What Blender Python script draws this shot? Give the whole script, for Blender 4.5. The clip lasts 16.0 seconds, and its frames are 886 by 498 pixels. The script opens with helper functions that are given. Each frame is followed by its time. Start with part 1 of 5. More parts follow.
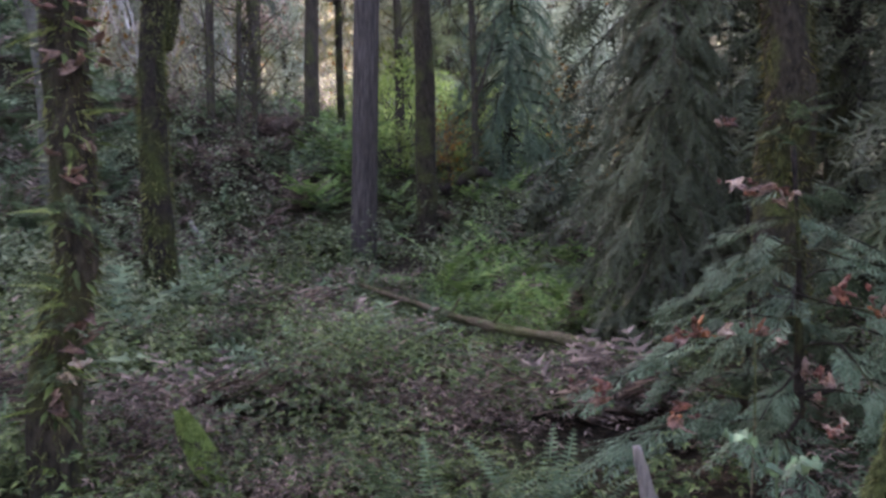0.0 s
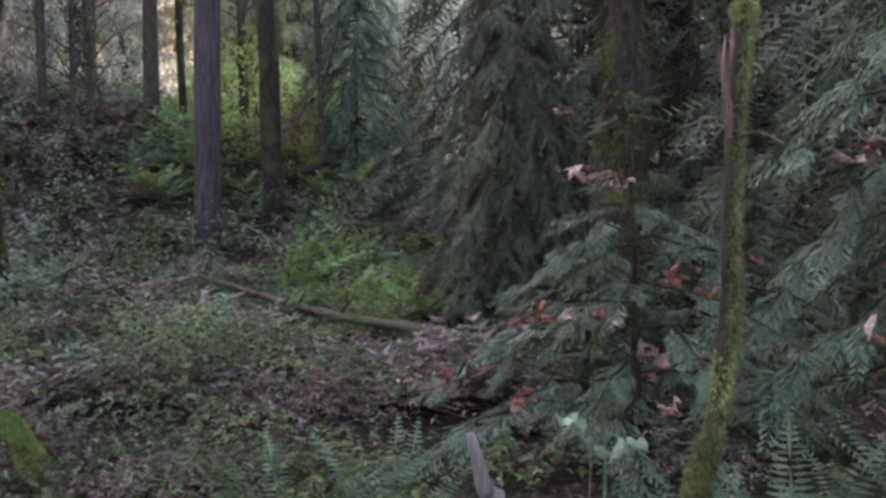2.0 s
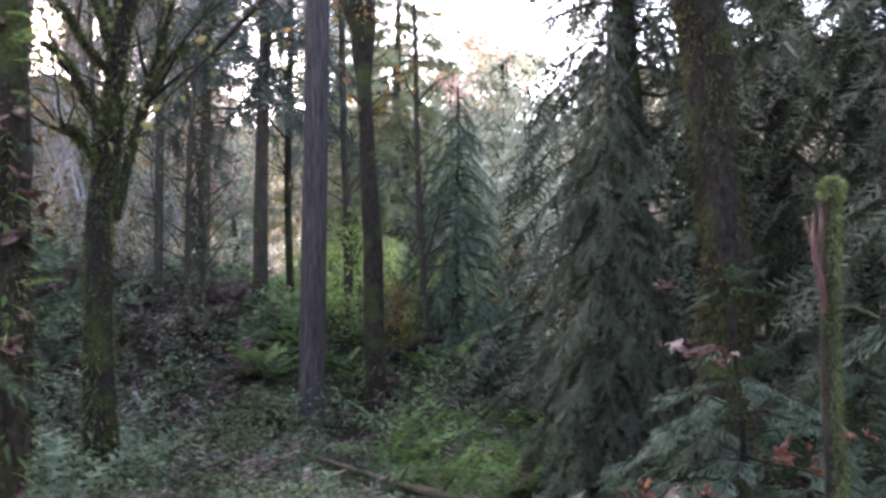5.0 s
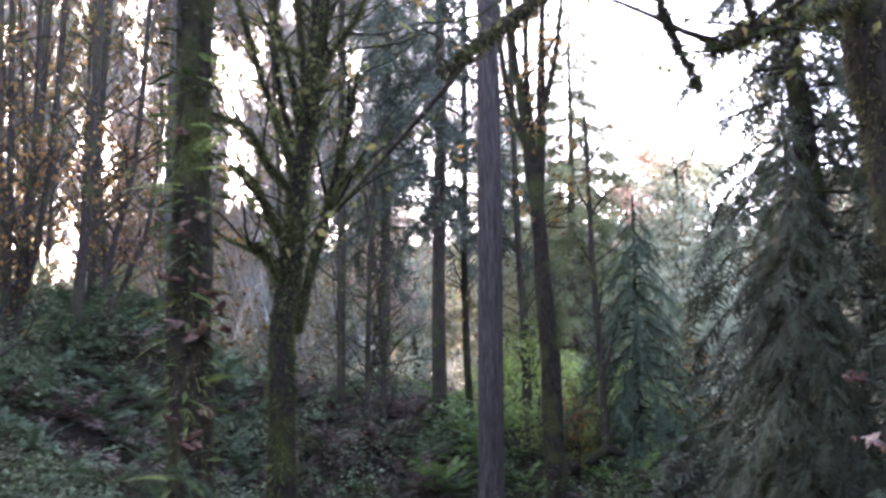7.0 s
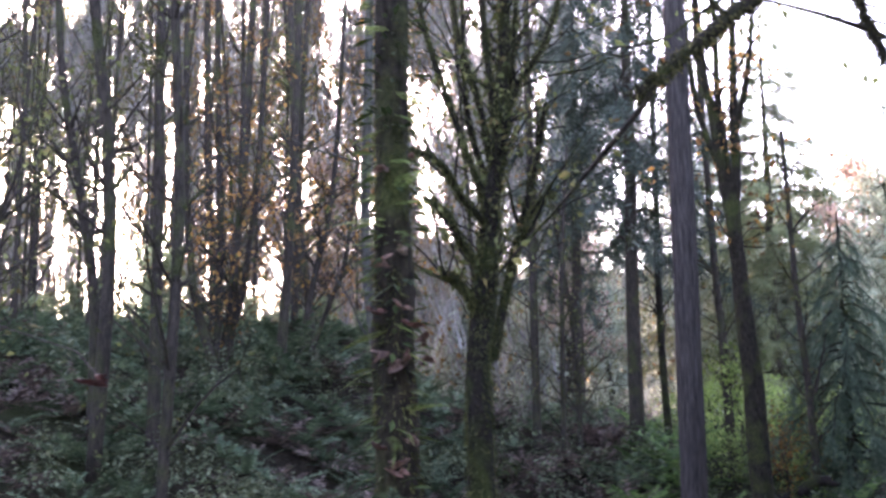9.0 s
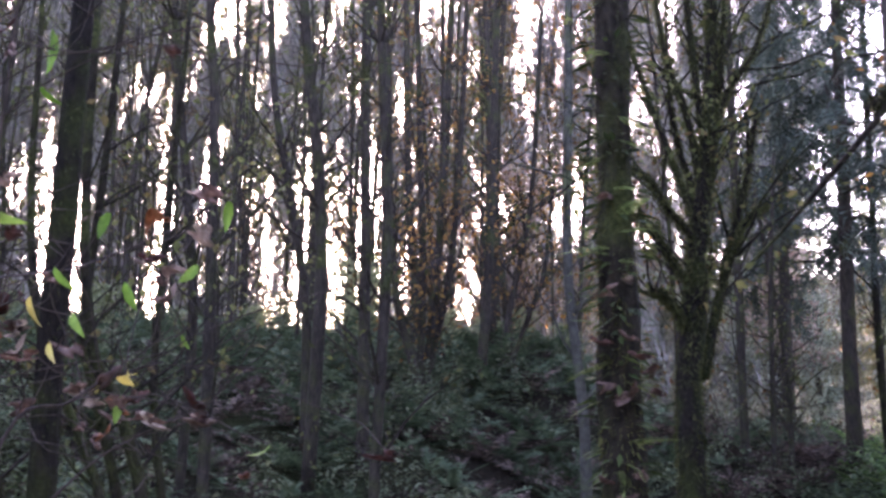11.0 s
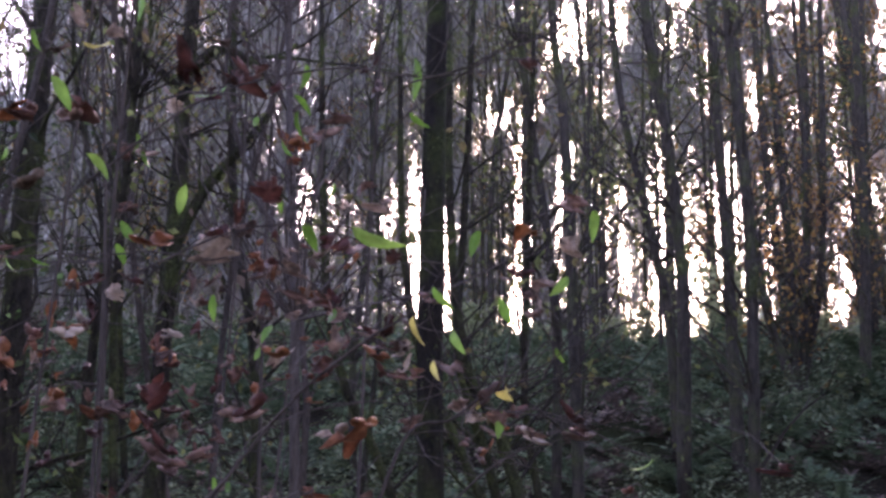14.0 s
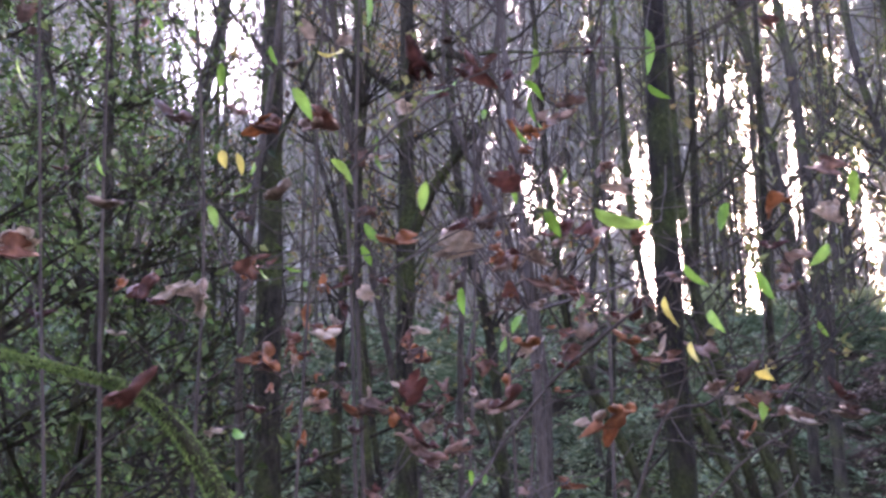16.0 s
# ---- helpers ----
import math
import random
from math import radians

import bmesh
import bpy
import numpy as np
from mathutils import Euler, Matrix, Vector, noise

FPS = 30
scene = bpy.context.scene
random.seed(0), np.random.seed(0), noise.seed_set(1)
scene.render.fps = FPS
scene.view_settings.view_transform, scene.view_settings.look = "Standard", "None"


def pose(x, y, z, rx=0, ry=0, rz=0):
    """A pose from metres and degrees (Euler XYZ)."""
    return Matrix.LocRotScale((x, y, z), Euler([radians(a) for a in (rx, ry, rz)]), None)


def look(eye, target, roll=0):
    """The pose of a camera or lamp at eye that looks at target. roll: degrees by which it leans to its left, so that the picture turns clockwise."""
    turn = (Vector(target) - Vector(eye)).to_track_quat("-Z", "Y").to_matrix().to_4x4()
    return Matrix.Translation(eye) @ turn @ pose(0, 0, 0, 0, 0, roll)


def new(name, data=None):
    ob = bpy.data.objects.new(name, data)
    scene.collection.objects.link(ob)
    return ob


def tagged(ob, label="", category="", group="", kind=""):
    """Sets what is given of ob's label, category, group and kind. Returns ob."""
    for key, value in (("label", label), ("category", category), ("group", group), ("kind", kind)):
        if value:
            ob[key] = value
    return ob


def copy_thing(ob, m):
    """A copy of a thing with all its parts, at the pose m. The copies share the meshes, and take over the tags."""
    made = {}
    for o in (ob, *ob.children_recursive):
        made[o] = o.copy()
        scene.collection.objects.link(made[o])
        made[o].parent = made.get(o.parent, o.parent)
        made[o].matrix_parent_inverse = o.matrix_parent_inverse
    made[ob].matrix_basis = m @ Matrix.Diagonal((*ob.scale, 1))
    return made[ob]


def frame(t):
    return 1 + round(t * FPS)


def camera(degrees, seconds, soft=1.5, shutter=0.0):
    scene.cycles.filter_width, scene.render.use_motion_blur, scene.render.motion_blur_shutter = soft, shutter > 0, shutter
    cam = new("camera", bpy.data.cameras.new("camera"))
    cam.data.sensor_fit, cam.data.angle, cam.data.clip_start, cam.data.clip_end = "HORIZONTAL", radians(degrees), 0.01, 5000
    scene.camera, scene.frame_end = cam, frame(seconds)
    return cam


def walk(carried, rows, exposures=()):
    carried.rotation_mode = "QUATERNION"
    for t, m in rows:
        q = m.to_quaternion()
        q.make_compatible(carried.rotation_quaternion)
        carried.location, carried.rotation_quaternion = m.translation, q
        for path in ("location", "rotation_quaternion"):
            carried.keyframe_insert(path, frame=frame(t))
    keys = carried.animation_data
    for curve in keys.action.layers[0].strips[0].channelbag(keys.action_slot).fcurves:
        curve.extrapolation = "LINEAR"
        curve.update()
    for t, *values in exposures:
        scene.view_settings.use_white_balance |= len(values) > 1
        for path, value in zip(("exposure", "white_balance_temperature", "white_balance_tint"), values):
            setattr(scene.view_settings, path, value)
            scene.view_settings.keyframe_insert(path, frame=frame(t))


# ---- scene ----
# camera
cam = camera(46.0, 16.0, soft=3.0)
PATH = [
    (0.0, pose(0.000, 0.000, 1.600, 83.33, -0.44, 0.79)),
    (0.5, pose(0.020, 0.030, 1.593, 83.33, -0.57, -1.25)),
    (1.0, pose(0.021, 0.035, 1.591, 83.09, -0.88, -3.78)),
    (1.5, pose(0.025, 0.035, 1.591, 83.12, -0.80, -6.06)),
    (2.0, pose(0.032, 0.034, 1.593, 82.84, -0.69, -7.46)),
    (2.5, pose(0.043, 0.023, 1.595, 83.09, -0.01, -9.14)),
    (3.0, pose(0.054, 0.017, 1.595, 83.31, 0.05, -9.90)),
    (3.5, pose(0.070, 0.020, 1.598, 84.28, 0.56, -9.86)),
    (4.0, pose(0.055, 0.012, 1.608, 87.36, 0.59, -7.58)),
    (4.5, pose(0.030, -0.025, 1.613, 90.07, 0.26, -4.62)),
    (7.0, pose(0.088, 0.037, 1.488, 98.98, 0.76, 7.99)),
    (7.5, pose(0.092, 0.032, 1.490, 99.64, 0.89, 10.65)),
    (8.0, pose(0.096, 0.020, 1.485, 100.13, 1.04, 13.19)),
    (8.5, pose(0.088, 0.011, 1.483, 100.37, 0.99, 15.93)),
    (11.0, pose(-0.087, -0.025, 1.604, 100.89, -0.81, 28.84)),
    (11.5, pose(-0.085, -0.025, 1.604, 100.91, -0.48, 32.09)),
    (12.0, pose(-0.086, -0.020, 1.604, 100.95, -0.34, 34.88)),
    (12.5, pose(-0.096, -0.010, 1.605, 100.85, -0.57, 38.74)),
    (13.0, pose(-0.113, -0.001, 1.606, 100.80, -0.53, 42.77)),
    (13.5, pose(-0.128, 0.003, 1.608, 100.90, -0.59, 45.84)),
    (14.0, pose(-0.133, 0.002, 1.608, 101.26, -0.53, 48.62)),
    (14.5, pose(-0.142, 0.003, 1.608, 101.40, -0.09, 51.51)),
    (15.0, pose(-0.155, 0.006, 1.608, 101.18, 0.07, 55.04)),
    (15.5, pose(-0.164, 0.004, 1.606, 100.82, 0.73, 58.02)),
    (16.0, pose(-0.167, -0.001, 1.607, 100.84, 1.46, 61.62)),
]
walk(cam, PATH, exposures=[(0.0, 4.28, 7150, 34), (3.5, 4.3, 7150, 35), (4.5, 4.32, 6950, 33), (7.0, 4.26, 6620, 33), (8.5, 4.16, 6520, 33), (11.0, 3.72, 6420, 40), (13.0, 3.34, 6420, 43), (14.5, 3.52, 6450, 42), (16.0, 4.35, 6500, 41)])

# ---- light: a pale evening sky, the sun low behind the ridge ----
SUN_BEARING, SUN_RISE = 40.0, 24.0
world = bpy.data.worlds.new("sky")
scene.world = world
world.use_nodes = True
nt = world.node_tree
sky = nt.nodes.new("ShaderNodeTexSky")
sky.sky_type = "NISHITA"
sky.sun_disc = False
sky.sun_elevation, sky.sun_rotation = radians(SUN_RISE), radians(-SUN_BEARING)
sky.dust_density, sky.ozone_density = 2.0, 0.3
back = nt.nodes["Background"]
back.inputs["Strength"].default_value = 0.15
nt.links.new(sky.outputs[0], back.inputs["Color"])
sun = new("sun", bpy.data.lights.new("sun", "SUN"))
sun.data.energy, sun.data.angle, sun.data.color = 1.5, radians(12), (1.0, 0.86, 0.68)
sun.matrix_world = look((0, 0, 0), (math.sin(radians(SUN_BEARING)), -math.cos(radians(SUN_BEARING)), -math.tan(radians(SUN_RISE))))

# ---- plan helpers: bearings in degrees to the left of ahead, rises in degrees over eye level ----
EYE = 1.6
rng = np.random.default_rng(7)


def smooth(v):
    v = np.clip(v, 0, 1)
    return v * v * (3 - 2 * v)


def ground_z(x, y):
    """Height of the forest floor: a hollow ahead, a bank that rises to a ridge on the left."""
    x, y = np.asarray(x, float), np.asarray(y, float)
    d, b = np.hypot(x, y), np.degrees(np.arctan2(-x, y))
    bank = smooth((b - 13) / 20) * smooth((150 - b) / 40)
    start = 5 + 8 * (1 - bank)
    saddle = np.interp(b, [-5, 5, 9, 14, 18.5, 22.5], [1, 0.6, 0.5, 0.46, 0.62, 1])
    z = 3.9 * saddle * smooth((4 - x) / 14) * smooth((d - start) / (24 - start))
    z = z - 0.45 * smooth((d - 3) / 8) * (1 - bank)
    z = z + np.interp(b, [-9, -3, 14, 21], [0, 1.0, 1.0, 0]) * smooth((d - 14.3) / 6)
    z = z + 0.05 * np.sin(1.9 * x + 0.6 * y) * np.cos(1.3 * y - 0.4 * x) + 0.03 * np.sin(4.1 * x - 2.2 * y)
    return z


STAND = [0.0, 0.0, EYE]


def survey(x, y, z):
    """Moves the stand from which the bearings that follow are taken."""
    STAND[:] = x, y, z


def spot(bearing, d, lift=0.0):
    b = radians(bearing)
    x, y = STAND[0] - math.sin(b) * d, STAND[1] + math.cos(b) * d
    return Vector((x, y, float(ground_z(x, y)) + lift))


def aloft(bearing, rise, d):
    """A place d metres off over the ground plan, seen at that rise."""
    b = radians(bearing)
    return Vector((STAND[0] - math.sin(b) * d, STAND[1] + math.cos(b) * d, STAND[2] + d * math.tan(radians(rise))))


# ---- materials ----
def material(name):
    m = bpy.data.materials.new(name)
    m.use_nodes = True
    return m, m.node_tree.nodes, m.node_tree.links, m.node_tree.nodes["Principled BSDF"]


def ramp(nodes, stops):
    r = nodes.new("ShaderNodeValToRGB")
    e = r.color_ramp.elements
    while len(e) < len(stops):
        e.new(0.5)
    for k, (p, c) in zip(e, stops):
        k.position, k.color = p, (*c, 1)
    return r


def leaf_material(name, colours, rough=0.55, through_light=0.3, patch=1.3, whole=False):
    """Foliage: every leaf its own tint, patches of lighter and darker growth, some light through the blade."""
    m, n, l, p = material(name)
    geo, tex, pos = n.new("ShaderNodeNewGeometry"), n.new("ShaderNodeTexNoise"), n.new("ShaderNodeTexCoord")
    tex.inputs["Scale"].default_value, tex.inputs["Detail"].default_value = patch, 3
    l.new(geo.outputs["Position"], tex.inputs["Vector"])
    steps = [(i / max(1, len(colours) - 1), c) for i, c in enumerate(colours)]
    r = ramp(n, steps)
    l.new(n.new("ShaderNodeObjectInfo").outputs["Random"] if whole else geo.outputs["Random Per Island"], r.inputs[0])
    hsv = n.new("ShaderNodeHueSaturation")
    mr = n.new("ShaderNodeMapRange")
    mr.inputs[1].default_value, mr.inputs[2].default_value, mr.inputs[3].default_value, mr.inputs[4].default_value = 0.3, 0.7, 0.5, 1.5
    l.new(tex.outputs[0], mr.inputs[0])
    l.new(mr.outputs[0], hsv.inputs["Value"])
    l.new(r.outputs[0], hsv.inputs["Color"])
    fine = n.new("ShaderNodeTexNoise")
    fine.inputs["Scale"].default_value, fine.inputs["Detail"].default_value = 90, 3
    l.new(geo.outputs["Position"], fine.inputs["Vector"])
    mix = n.new("ShaderNodeMixRGB")
    mix.blend_type, mix.inputs[0].default_value = "OVERLAY", 0.35
    l.new(hsv.outputs[0], mix.inputs[1])
    l.new(fine.outputs[0], mix.inputs[2])
    l.new(mix.outputs[0], p.inputs["Base Color"])
    p.inputs["Roughness"].default_value = rough
    p.inputs["Specular IOR Level"].default_value = 0.12
    tr, both = n.new("ShaderNodeBsdfTranslucent"), n.new("ShaderNodeMixShader")
    l.new(mix.outputs[0], tr.inputs["Color"])
    both.inputs[0].default_value = through_light
    l.new(p.outputs[0], both.inputs[1])
    l.new(tr.outputs[0], both.inputs[2])
    l.new(both.outputs[0], n["Material Output"].inputs["Surface"])
    return m


def bark_material(name, stops, furrow=(14, 14, 2.5), bump=0.6, moss=None, moss_amount=0.5, rough=0.9):
    """Bark with furrows along the trunk, blotches, and moss in uneven patches."""
    m, n, l, p = material(name)
    co = n.new("ShaderNodeTexCoord")
    mp = n.new("ShaderNodeMapping")
    mp.inputs["Scale"].default_value = furrow
    l.new(co.outputs["Object"], mp.inputs["Vector"])
    a, b = n.new("ShaderNodeTexNoise"), n.new("ShaderNodeTexNoise")
    a.inputs["Scale"].default_value, a.inputs["Detail"].default_value, a.inputs["Roughness"].default_value = 2.0, 6, 0.65
    b.inputs["Scale"].default_value, b.inputs["Detail"].default_value = 3.0, 5
    l.new(mp.outputs[0], a.inputs["Vector"])
    l.new(co.outputs["Object"], b.inputs["Vector"])
    r = ramp(n, stops)
    l.new(a.outputs[0], r.inputs[0])
    col = r.outputs[0]
    if moss:
        mm = n.new("ShaderNodeMapRange")
        mm.inputs[1].default_value, mm.inputs[2].default_value = 0.62 - 0.3 * moss_amount, 0.78 - 0.3 * moss_amount
        l.new(b.outputs[0], mm.inputs[0])
        c = n.new("ShaderNodeTexNoise")
        c.inputs["Scale"].default_value, c.inputs["Detail"].default_value = 40, 4
        l.new(co.outputs["Object"], c.inputs["Vector"])
        mc = ramp(n, [(0.3, moss[0]), (0.7, moss[1])])
        l.new(c.outputs[0], mc.inputs[0])
        mx = n.new("ShaderNodeMixRGB")
        l.new(mm.outputs[0], mx.inputs[0])
        l.new(col, mx.inputs[1])
        l.new(mc.outputs[0], mx.inputs[2])
        col = mx.outputs[0]
    l.new(col, p.inputs["Base Color"])
    p.inputs["Roughness"].default_value = rough
    p.inputs["Specular IOR Level"].default_value = 0.08
    bp = n.new("ShaderNodeBump")
    bp.inputs["Strength"].default_value, bp.inputs["Distance"].default_value = bump, 0.03
    l.new(a.outputs[0], bp.inputs["Height"])
    l.new(bp.outputs[0], p.inputs["Normal"])
    return m


def soil_material():
    m, n, l, p = material("forest_soil")
    geo = n.new("ShaderNodeNewGeometry")
    a, b, v = n.new("ShaderNodeTexNoise"), n.new("ShaderNodeTexNoise"), n.new("ShaderNodeTexVoronoi")
    a.inputs["Scale"].default_value, a.inputs["Detail"].default_value = 0.6, 4
    b.inputs["Scale"].default_value, b.inputs["Detail"].default_value = 18, 6
    v.inputs["Scale"].default_value = 22
    for k in (a, b, v):
        l.new(geo.outputs["Position"], k.inputs["Vector"])
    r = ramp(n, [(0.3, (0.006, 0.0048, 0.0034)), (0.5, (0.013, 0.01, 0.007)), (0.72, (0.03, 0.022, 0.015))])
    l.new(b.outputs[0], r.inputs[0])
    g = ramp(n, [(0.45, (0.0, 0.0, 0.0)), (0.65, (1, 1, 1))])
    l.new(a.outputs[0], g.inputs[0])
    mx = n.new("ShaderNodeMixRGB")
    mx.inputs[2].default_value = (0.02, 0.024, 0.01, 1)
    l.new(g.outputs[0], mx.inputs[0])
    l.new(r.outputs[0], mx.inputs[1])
    l.new(mx.outputs[0], p.inputs["Base Color"])
    p.inputs["Roughness"].default_value = 0.95
    p.inputs["Specular IOR Level"].default_value = 0.03
    bp = n.new("ShaderNodeBump")
    bp.inputs["Strength"].default_value, bp.inputs["Distance"].default_value = 0.9, 0.05
    l.new(v.outputs[0], bp.inputs["Height"])
    l.new(bp.outputs[0], p.inputs["Normal"])
    return m


MOSS = ((0.016, 0.019, 0.007), (0.06, 0.066, 0.022))
SOIL = soil_material()
BARK_FIR = bark_material("fir_bark", [(0.3, (0.014, 0.011, 0.0105)), (0.5, (0.038, 0.031, 0.029)), (0.7, (0.07, 0.058, 0.054))], (16, 16, 1.6), 0.7)
BARK_MOSSY = bark_material("mossy_bark", [(0.32, (0.006, 0.005, 0.004)), (0.7, (0.04, 0.031, 0.023))], (14, 14, 6), 1.0, MOSS, 0.45)
BARK_ALDER = bark_material("alder_bark", [(0.3, (0.012, 0.0095, 0.008)), (0.7, (0.056, 0.044, 0.036))], (14, 14, 4), 0.8, ((0.02, 0.022, 0.01), (0.06, 0.062, 0.026)), 0.42)
BARK_DARK = bark_material("dark_bark", [(0.3, (0.005, 0.004, 0.0035)), (0.7, (0.024, 0.018, 0.015))], (16, 16, 7), 1.0, ((0.014, 0.017, 0.006), (0.04, 0.045, 0.015)), 0.5)
BARK_PALE = bark_material("pale_bark", [(0.3, (0.026, 0.024, 0.02)), (0.7, (0.085, 0.08, 0.068))], (8, 8, 6), 0.4, ((0.05, 0.055, 0.03), (0.09, 0.10, 0.05)), 0.3)
TWIG = bark_material("twig_bark", [(0.3, (0.022, 0.016, 0.014)), (0.7, (0.085, 0.065, 0.056))], (30, 30, 8), 0.3)
WOOD_LOG = bark_material("log_wood", [(0.3, (0.025, 0.019, 0.013)), (0.7, (0.125, 0.095, 0.063))], (6, 30, 30), 0.8, MOSS, 0.6)
WOOD_SNAG = bark_material("weathered_wood", [(0.3, (0.04, 0.034, 0.032)), (0.7, (0.15, 0.13, 0.12))], (40, 40, 4), 0.7)
WOOD_RED = bark_material("torn_red_wood", [(0.3, (0.04, 0.02, 0.016)), (0.7, (0.19, 0.105, 0.085))], (40, 40, 5), 0.6)
MOSS_TUFT = leaf_material("moss_tufts", [(0.04, 0.045, 0.012), (0.085, 0.095, 0.025), (0.15, 0.155, 0.045)], 0.9, 0.25, 3)
MOSS_DARK = leaf_material("dark_moss_tufts", [(0.018, 0.02, 0.008), (0.036, 0.04, 0.014), (0.065, 0.07, 0.024)], 0.9, 0.2, 3)
MOSS_POLE = leaf_material("dull_moss_tufts", [(0.03, 0.036, 0.014), (0.08, 0.095, 0.034), (0.15, 0.165, 0.065)], 0.9, 0.25, 5)
FERN_FRESH = leaf_material("fresh_fern_green", [(0.085, 0.12, 0.03), (0.14, 0.18, 0.05), (0.21, 0.24, 0.08)], 0.5, 0.4, 1.2)
NEEDLE_TEAL = leaf_material("young_fir_needles", [(0.036, 0.058, 0.034), (0.062, 0.09, 0.056), (0.105, 0.135, 0.085)], 0.6, 0.35, 0.8)
MOSS_BROWN = leaf_material("brown_moss_tufts", [(0.012, 0.011, 0.006), (0.026, 0.025, 0.01), (0.05, 0.05, 0.018), (0.13, 0.11, 0.04)], 0.9, 0.25, 2)
FERN_GREEN = leaf_material("fern_green", [(0.03, 0.048, 0.024), (0.056, 0.082, 0.042), (0.1, 0.132, 0.07)], 0.65, 0.3, 1.2)
FERN_DEEP = leaf_material("deep_fern_green", [(0.022, 0.036, 0.017), (0.04, 0.06, 0.03), (0.072, 0.097, 0.05)], 0.65, 0.3, 1.2)
NEEDLE_DARK = leaf_material("dark_needles", [(0.022, 0.027, 0.015), (0.042, 0.049, 0.028), (0.072, 0.08, 0.047)], 0.6, 0.15, 0.9)
# far foliage, much lighter than real needles: haze put into the colour
NEEDLE_HAZED = leaf_material("hazed_needles", [(0.19, 0.22, 0.15), (0.28, 0.305, 0.215), (0.38, 0.395, 0.295)], 0.6, 0.45, 0.5)
NEEDLE_FIR = leaf_material("fir_needles", [(0.026, 0.036, 0.026), (0.048, 0.062, 0.046), (0.085, 0.1, 0.076)], 0.65, 0.3, 0.9)
CEDAR_GREEN = leaf_material("cedar_fronds", [(0.021, 0.038, 0.02), (0.043, 0.065, 0.037), (0.082, 0.11, 0.07)], 0.75, 0.25, 1.5)
BRAMBLE = leaf_material("bramble_leaves", [(0.014, 0.023, 0.007), (0.034, 0.05, 0.015), (0.08, 0.104, 0.034)], 0.5, 0.3, 1.0)
LIME = leaf_material("clearing_leaves", [(0.13, 0.19, 0.045), (0.21, 0.28, 0.075), (0.31, 0.36, 0.12)], 0.6, 0.5, 0.8)
MOSS_GREEN = leaf_material("green_moss_tufts", [(0.04, 0.066, 0.016), (0.085, 0.125, 0.032), (0.16, 0.2, 0.065)], 0.9, 0.3, 3)
BRIGHT = leaf_material("bright_leaves", [(0.036, 0.07, 0.018), (0.074, 0.13, 0.034), (0.15, 0.205, 0.065)], 0.6, 0.4, 1.0)
SALAL = leaf_material("salal_leaves", [(0.042, 0.054, 0.026), (0.084, 0.1, 0.052), (0.155, 0.172, 0.1)], 0.7, 0.3, 1.6)
MOSS_OLIVE = leaf_material("olive_moss_tufts", [(0.026, 0.028, 0.011), (0.052, 0.055, 0.02), (0.1, 0.1, 0.036)], 0.9, 0.25, 4)
BRACKEN = leaf_material("dead_bracken", [(0.023, 0.016, 0.012), (0.05, 0.035, 0.028), (0.09, 0.064, 0.051), (0.18, 0.13, 0.105)], 0.8, 0.25, 1.0)
LITTER = leaf_material("leaf_litter", [(0.013, 0.009, 0.007), (0.024, 0.016, 0.012), (0.04, 0.027, 0.02), (0.032, 0.025, 0.016), (0.11, 0.072, 0.055)], 0.8, 0.2, 1.5)
AUTUMN = leaf_material("autumn_leaves", [(0.09, 0.052, 0.026), (0.19, 0.1, 0.04), (0.36, 0.19, 0.045), (0.12, 0.1, 0.045)], 0.6, 0.72, 0.4)
# twigs and olive leaves of the far woods, lightened in colour for haze
TWIGS_HAZED = leaf_material("far_twigs", [(0.10, 0.088, 0.078), (0.18, 0.16, 0.142), (0.27, 0.245, 0.22)], 0.9, 0.1, 0.3)
OLIVE_HAZED = leaf_material("hazed_olive_leaves", [(0.10, 0.115, 0.055), (0.16, 0.175, 0.085), (0.23, 0.235, 0.12)], 0.6, 0.4, 0.4)
RUST = leaf_material("rust_leaves", [(0.24, 0.16, 0.13), (0.34, 0.22, 0.17), (0.42, 0.32, 0.26), (0.36, 0.27, 0.17)], 0.6, 0.45, 0.4)
OLIVE = leaf_material("olive_leaves", [(0.05, 0.06, 0.022), (0.09, 0.10, 0.035), (0.13, 0.14, 0.05), (0.12, 0.08, 0.035)], 0.6, 0.6, 0.4)
SEEDLING = leaf_material("seedling_leaf", [(0.055, 0.095, 0.05), (0.085, 0.13, 0.07)], 0.5, 0.3, 12)
FADED = leaf_material("faded_leaf", [(0.06, 0.033, 0.027), (0.11, 0.066, 0.052), (0.08, 0.036, 0.027), (0.15, 0.09, 0.068), (0.28, 0.21, 0.165)], 0.6, 0.15, 45, True)
DRY = leaf_material("dry_leaf", [(0.035, 0.014, 0.012), (0.06, 0.022, 0.018), (0.1, 0.042, 0.03), (0.17, 0.06, 0.022), (0.05, 0.025, 0.022), (0.2, 0.14, 0.105)], 0.5, 0.25, 45, True)
FRESH = leaf_material("fresh_leaf", [(0.07, 0.15, 0.02), (0.11, 0.21, 0.035), (0.16, 0.25, 0.05)], 0.4, 0.4, 20, True)
YELLOW = leaf_material("yellow_leaf", [(0.3, 0.23, 0.05), (0.4, 0.33, 0.09)], 0.5, 0.4, 20, True)


# ---- mesh helpers ----
def mesh_of(name, verts, faces, mat, smooth_faces=False):
    me = bpy.data.meshes.new(name)
    me.from_pydata([tuple(v) for v in verts], [], faces)
    if mat:
        me.materials.append(mat)
    if smooth_faces:
        me.polygons.foreach_set("use_smooth", [True] * len(me.polygons))
    return me


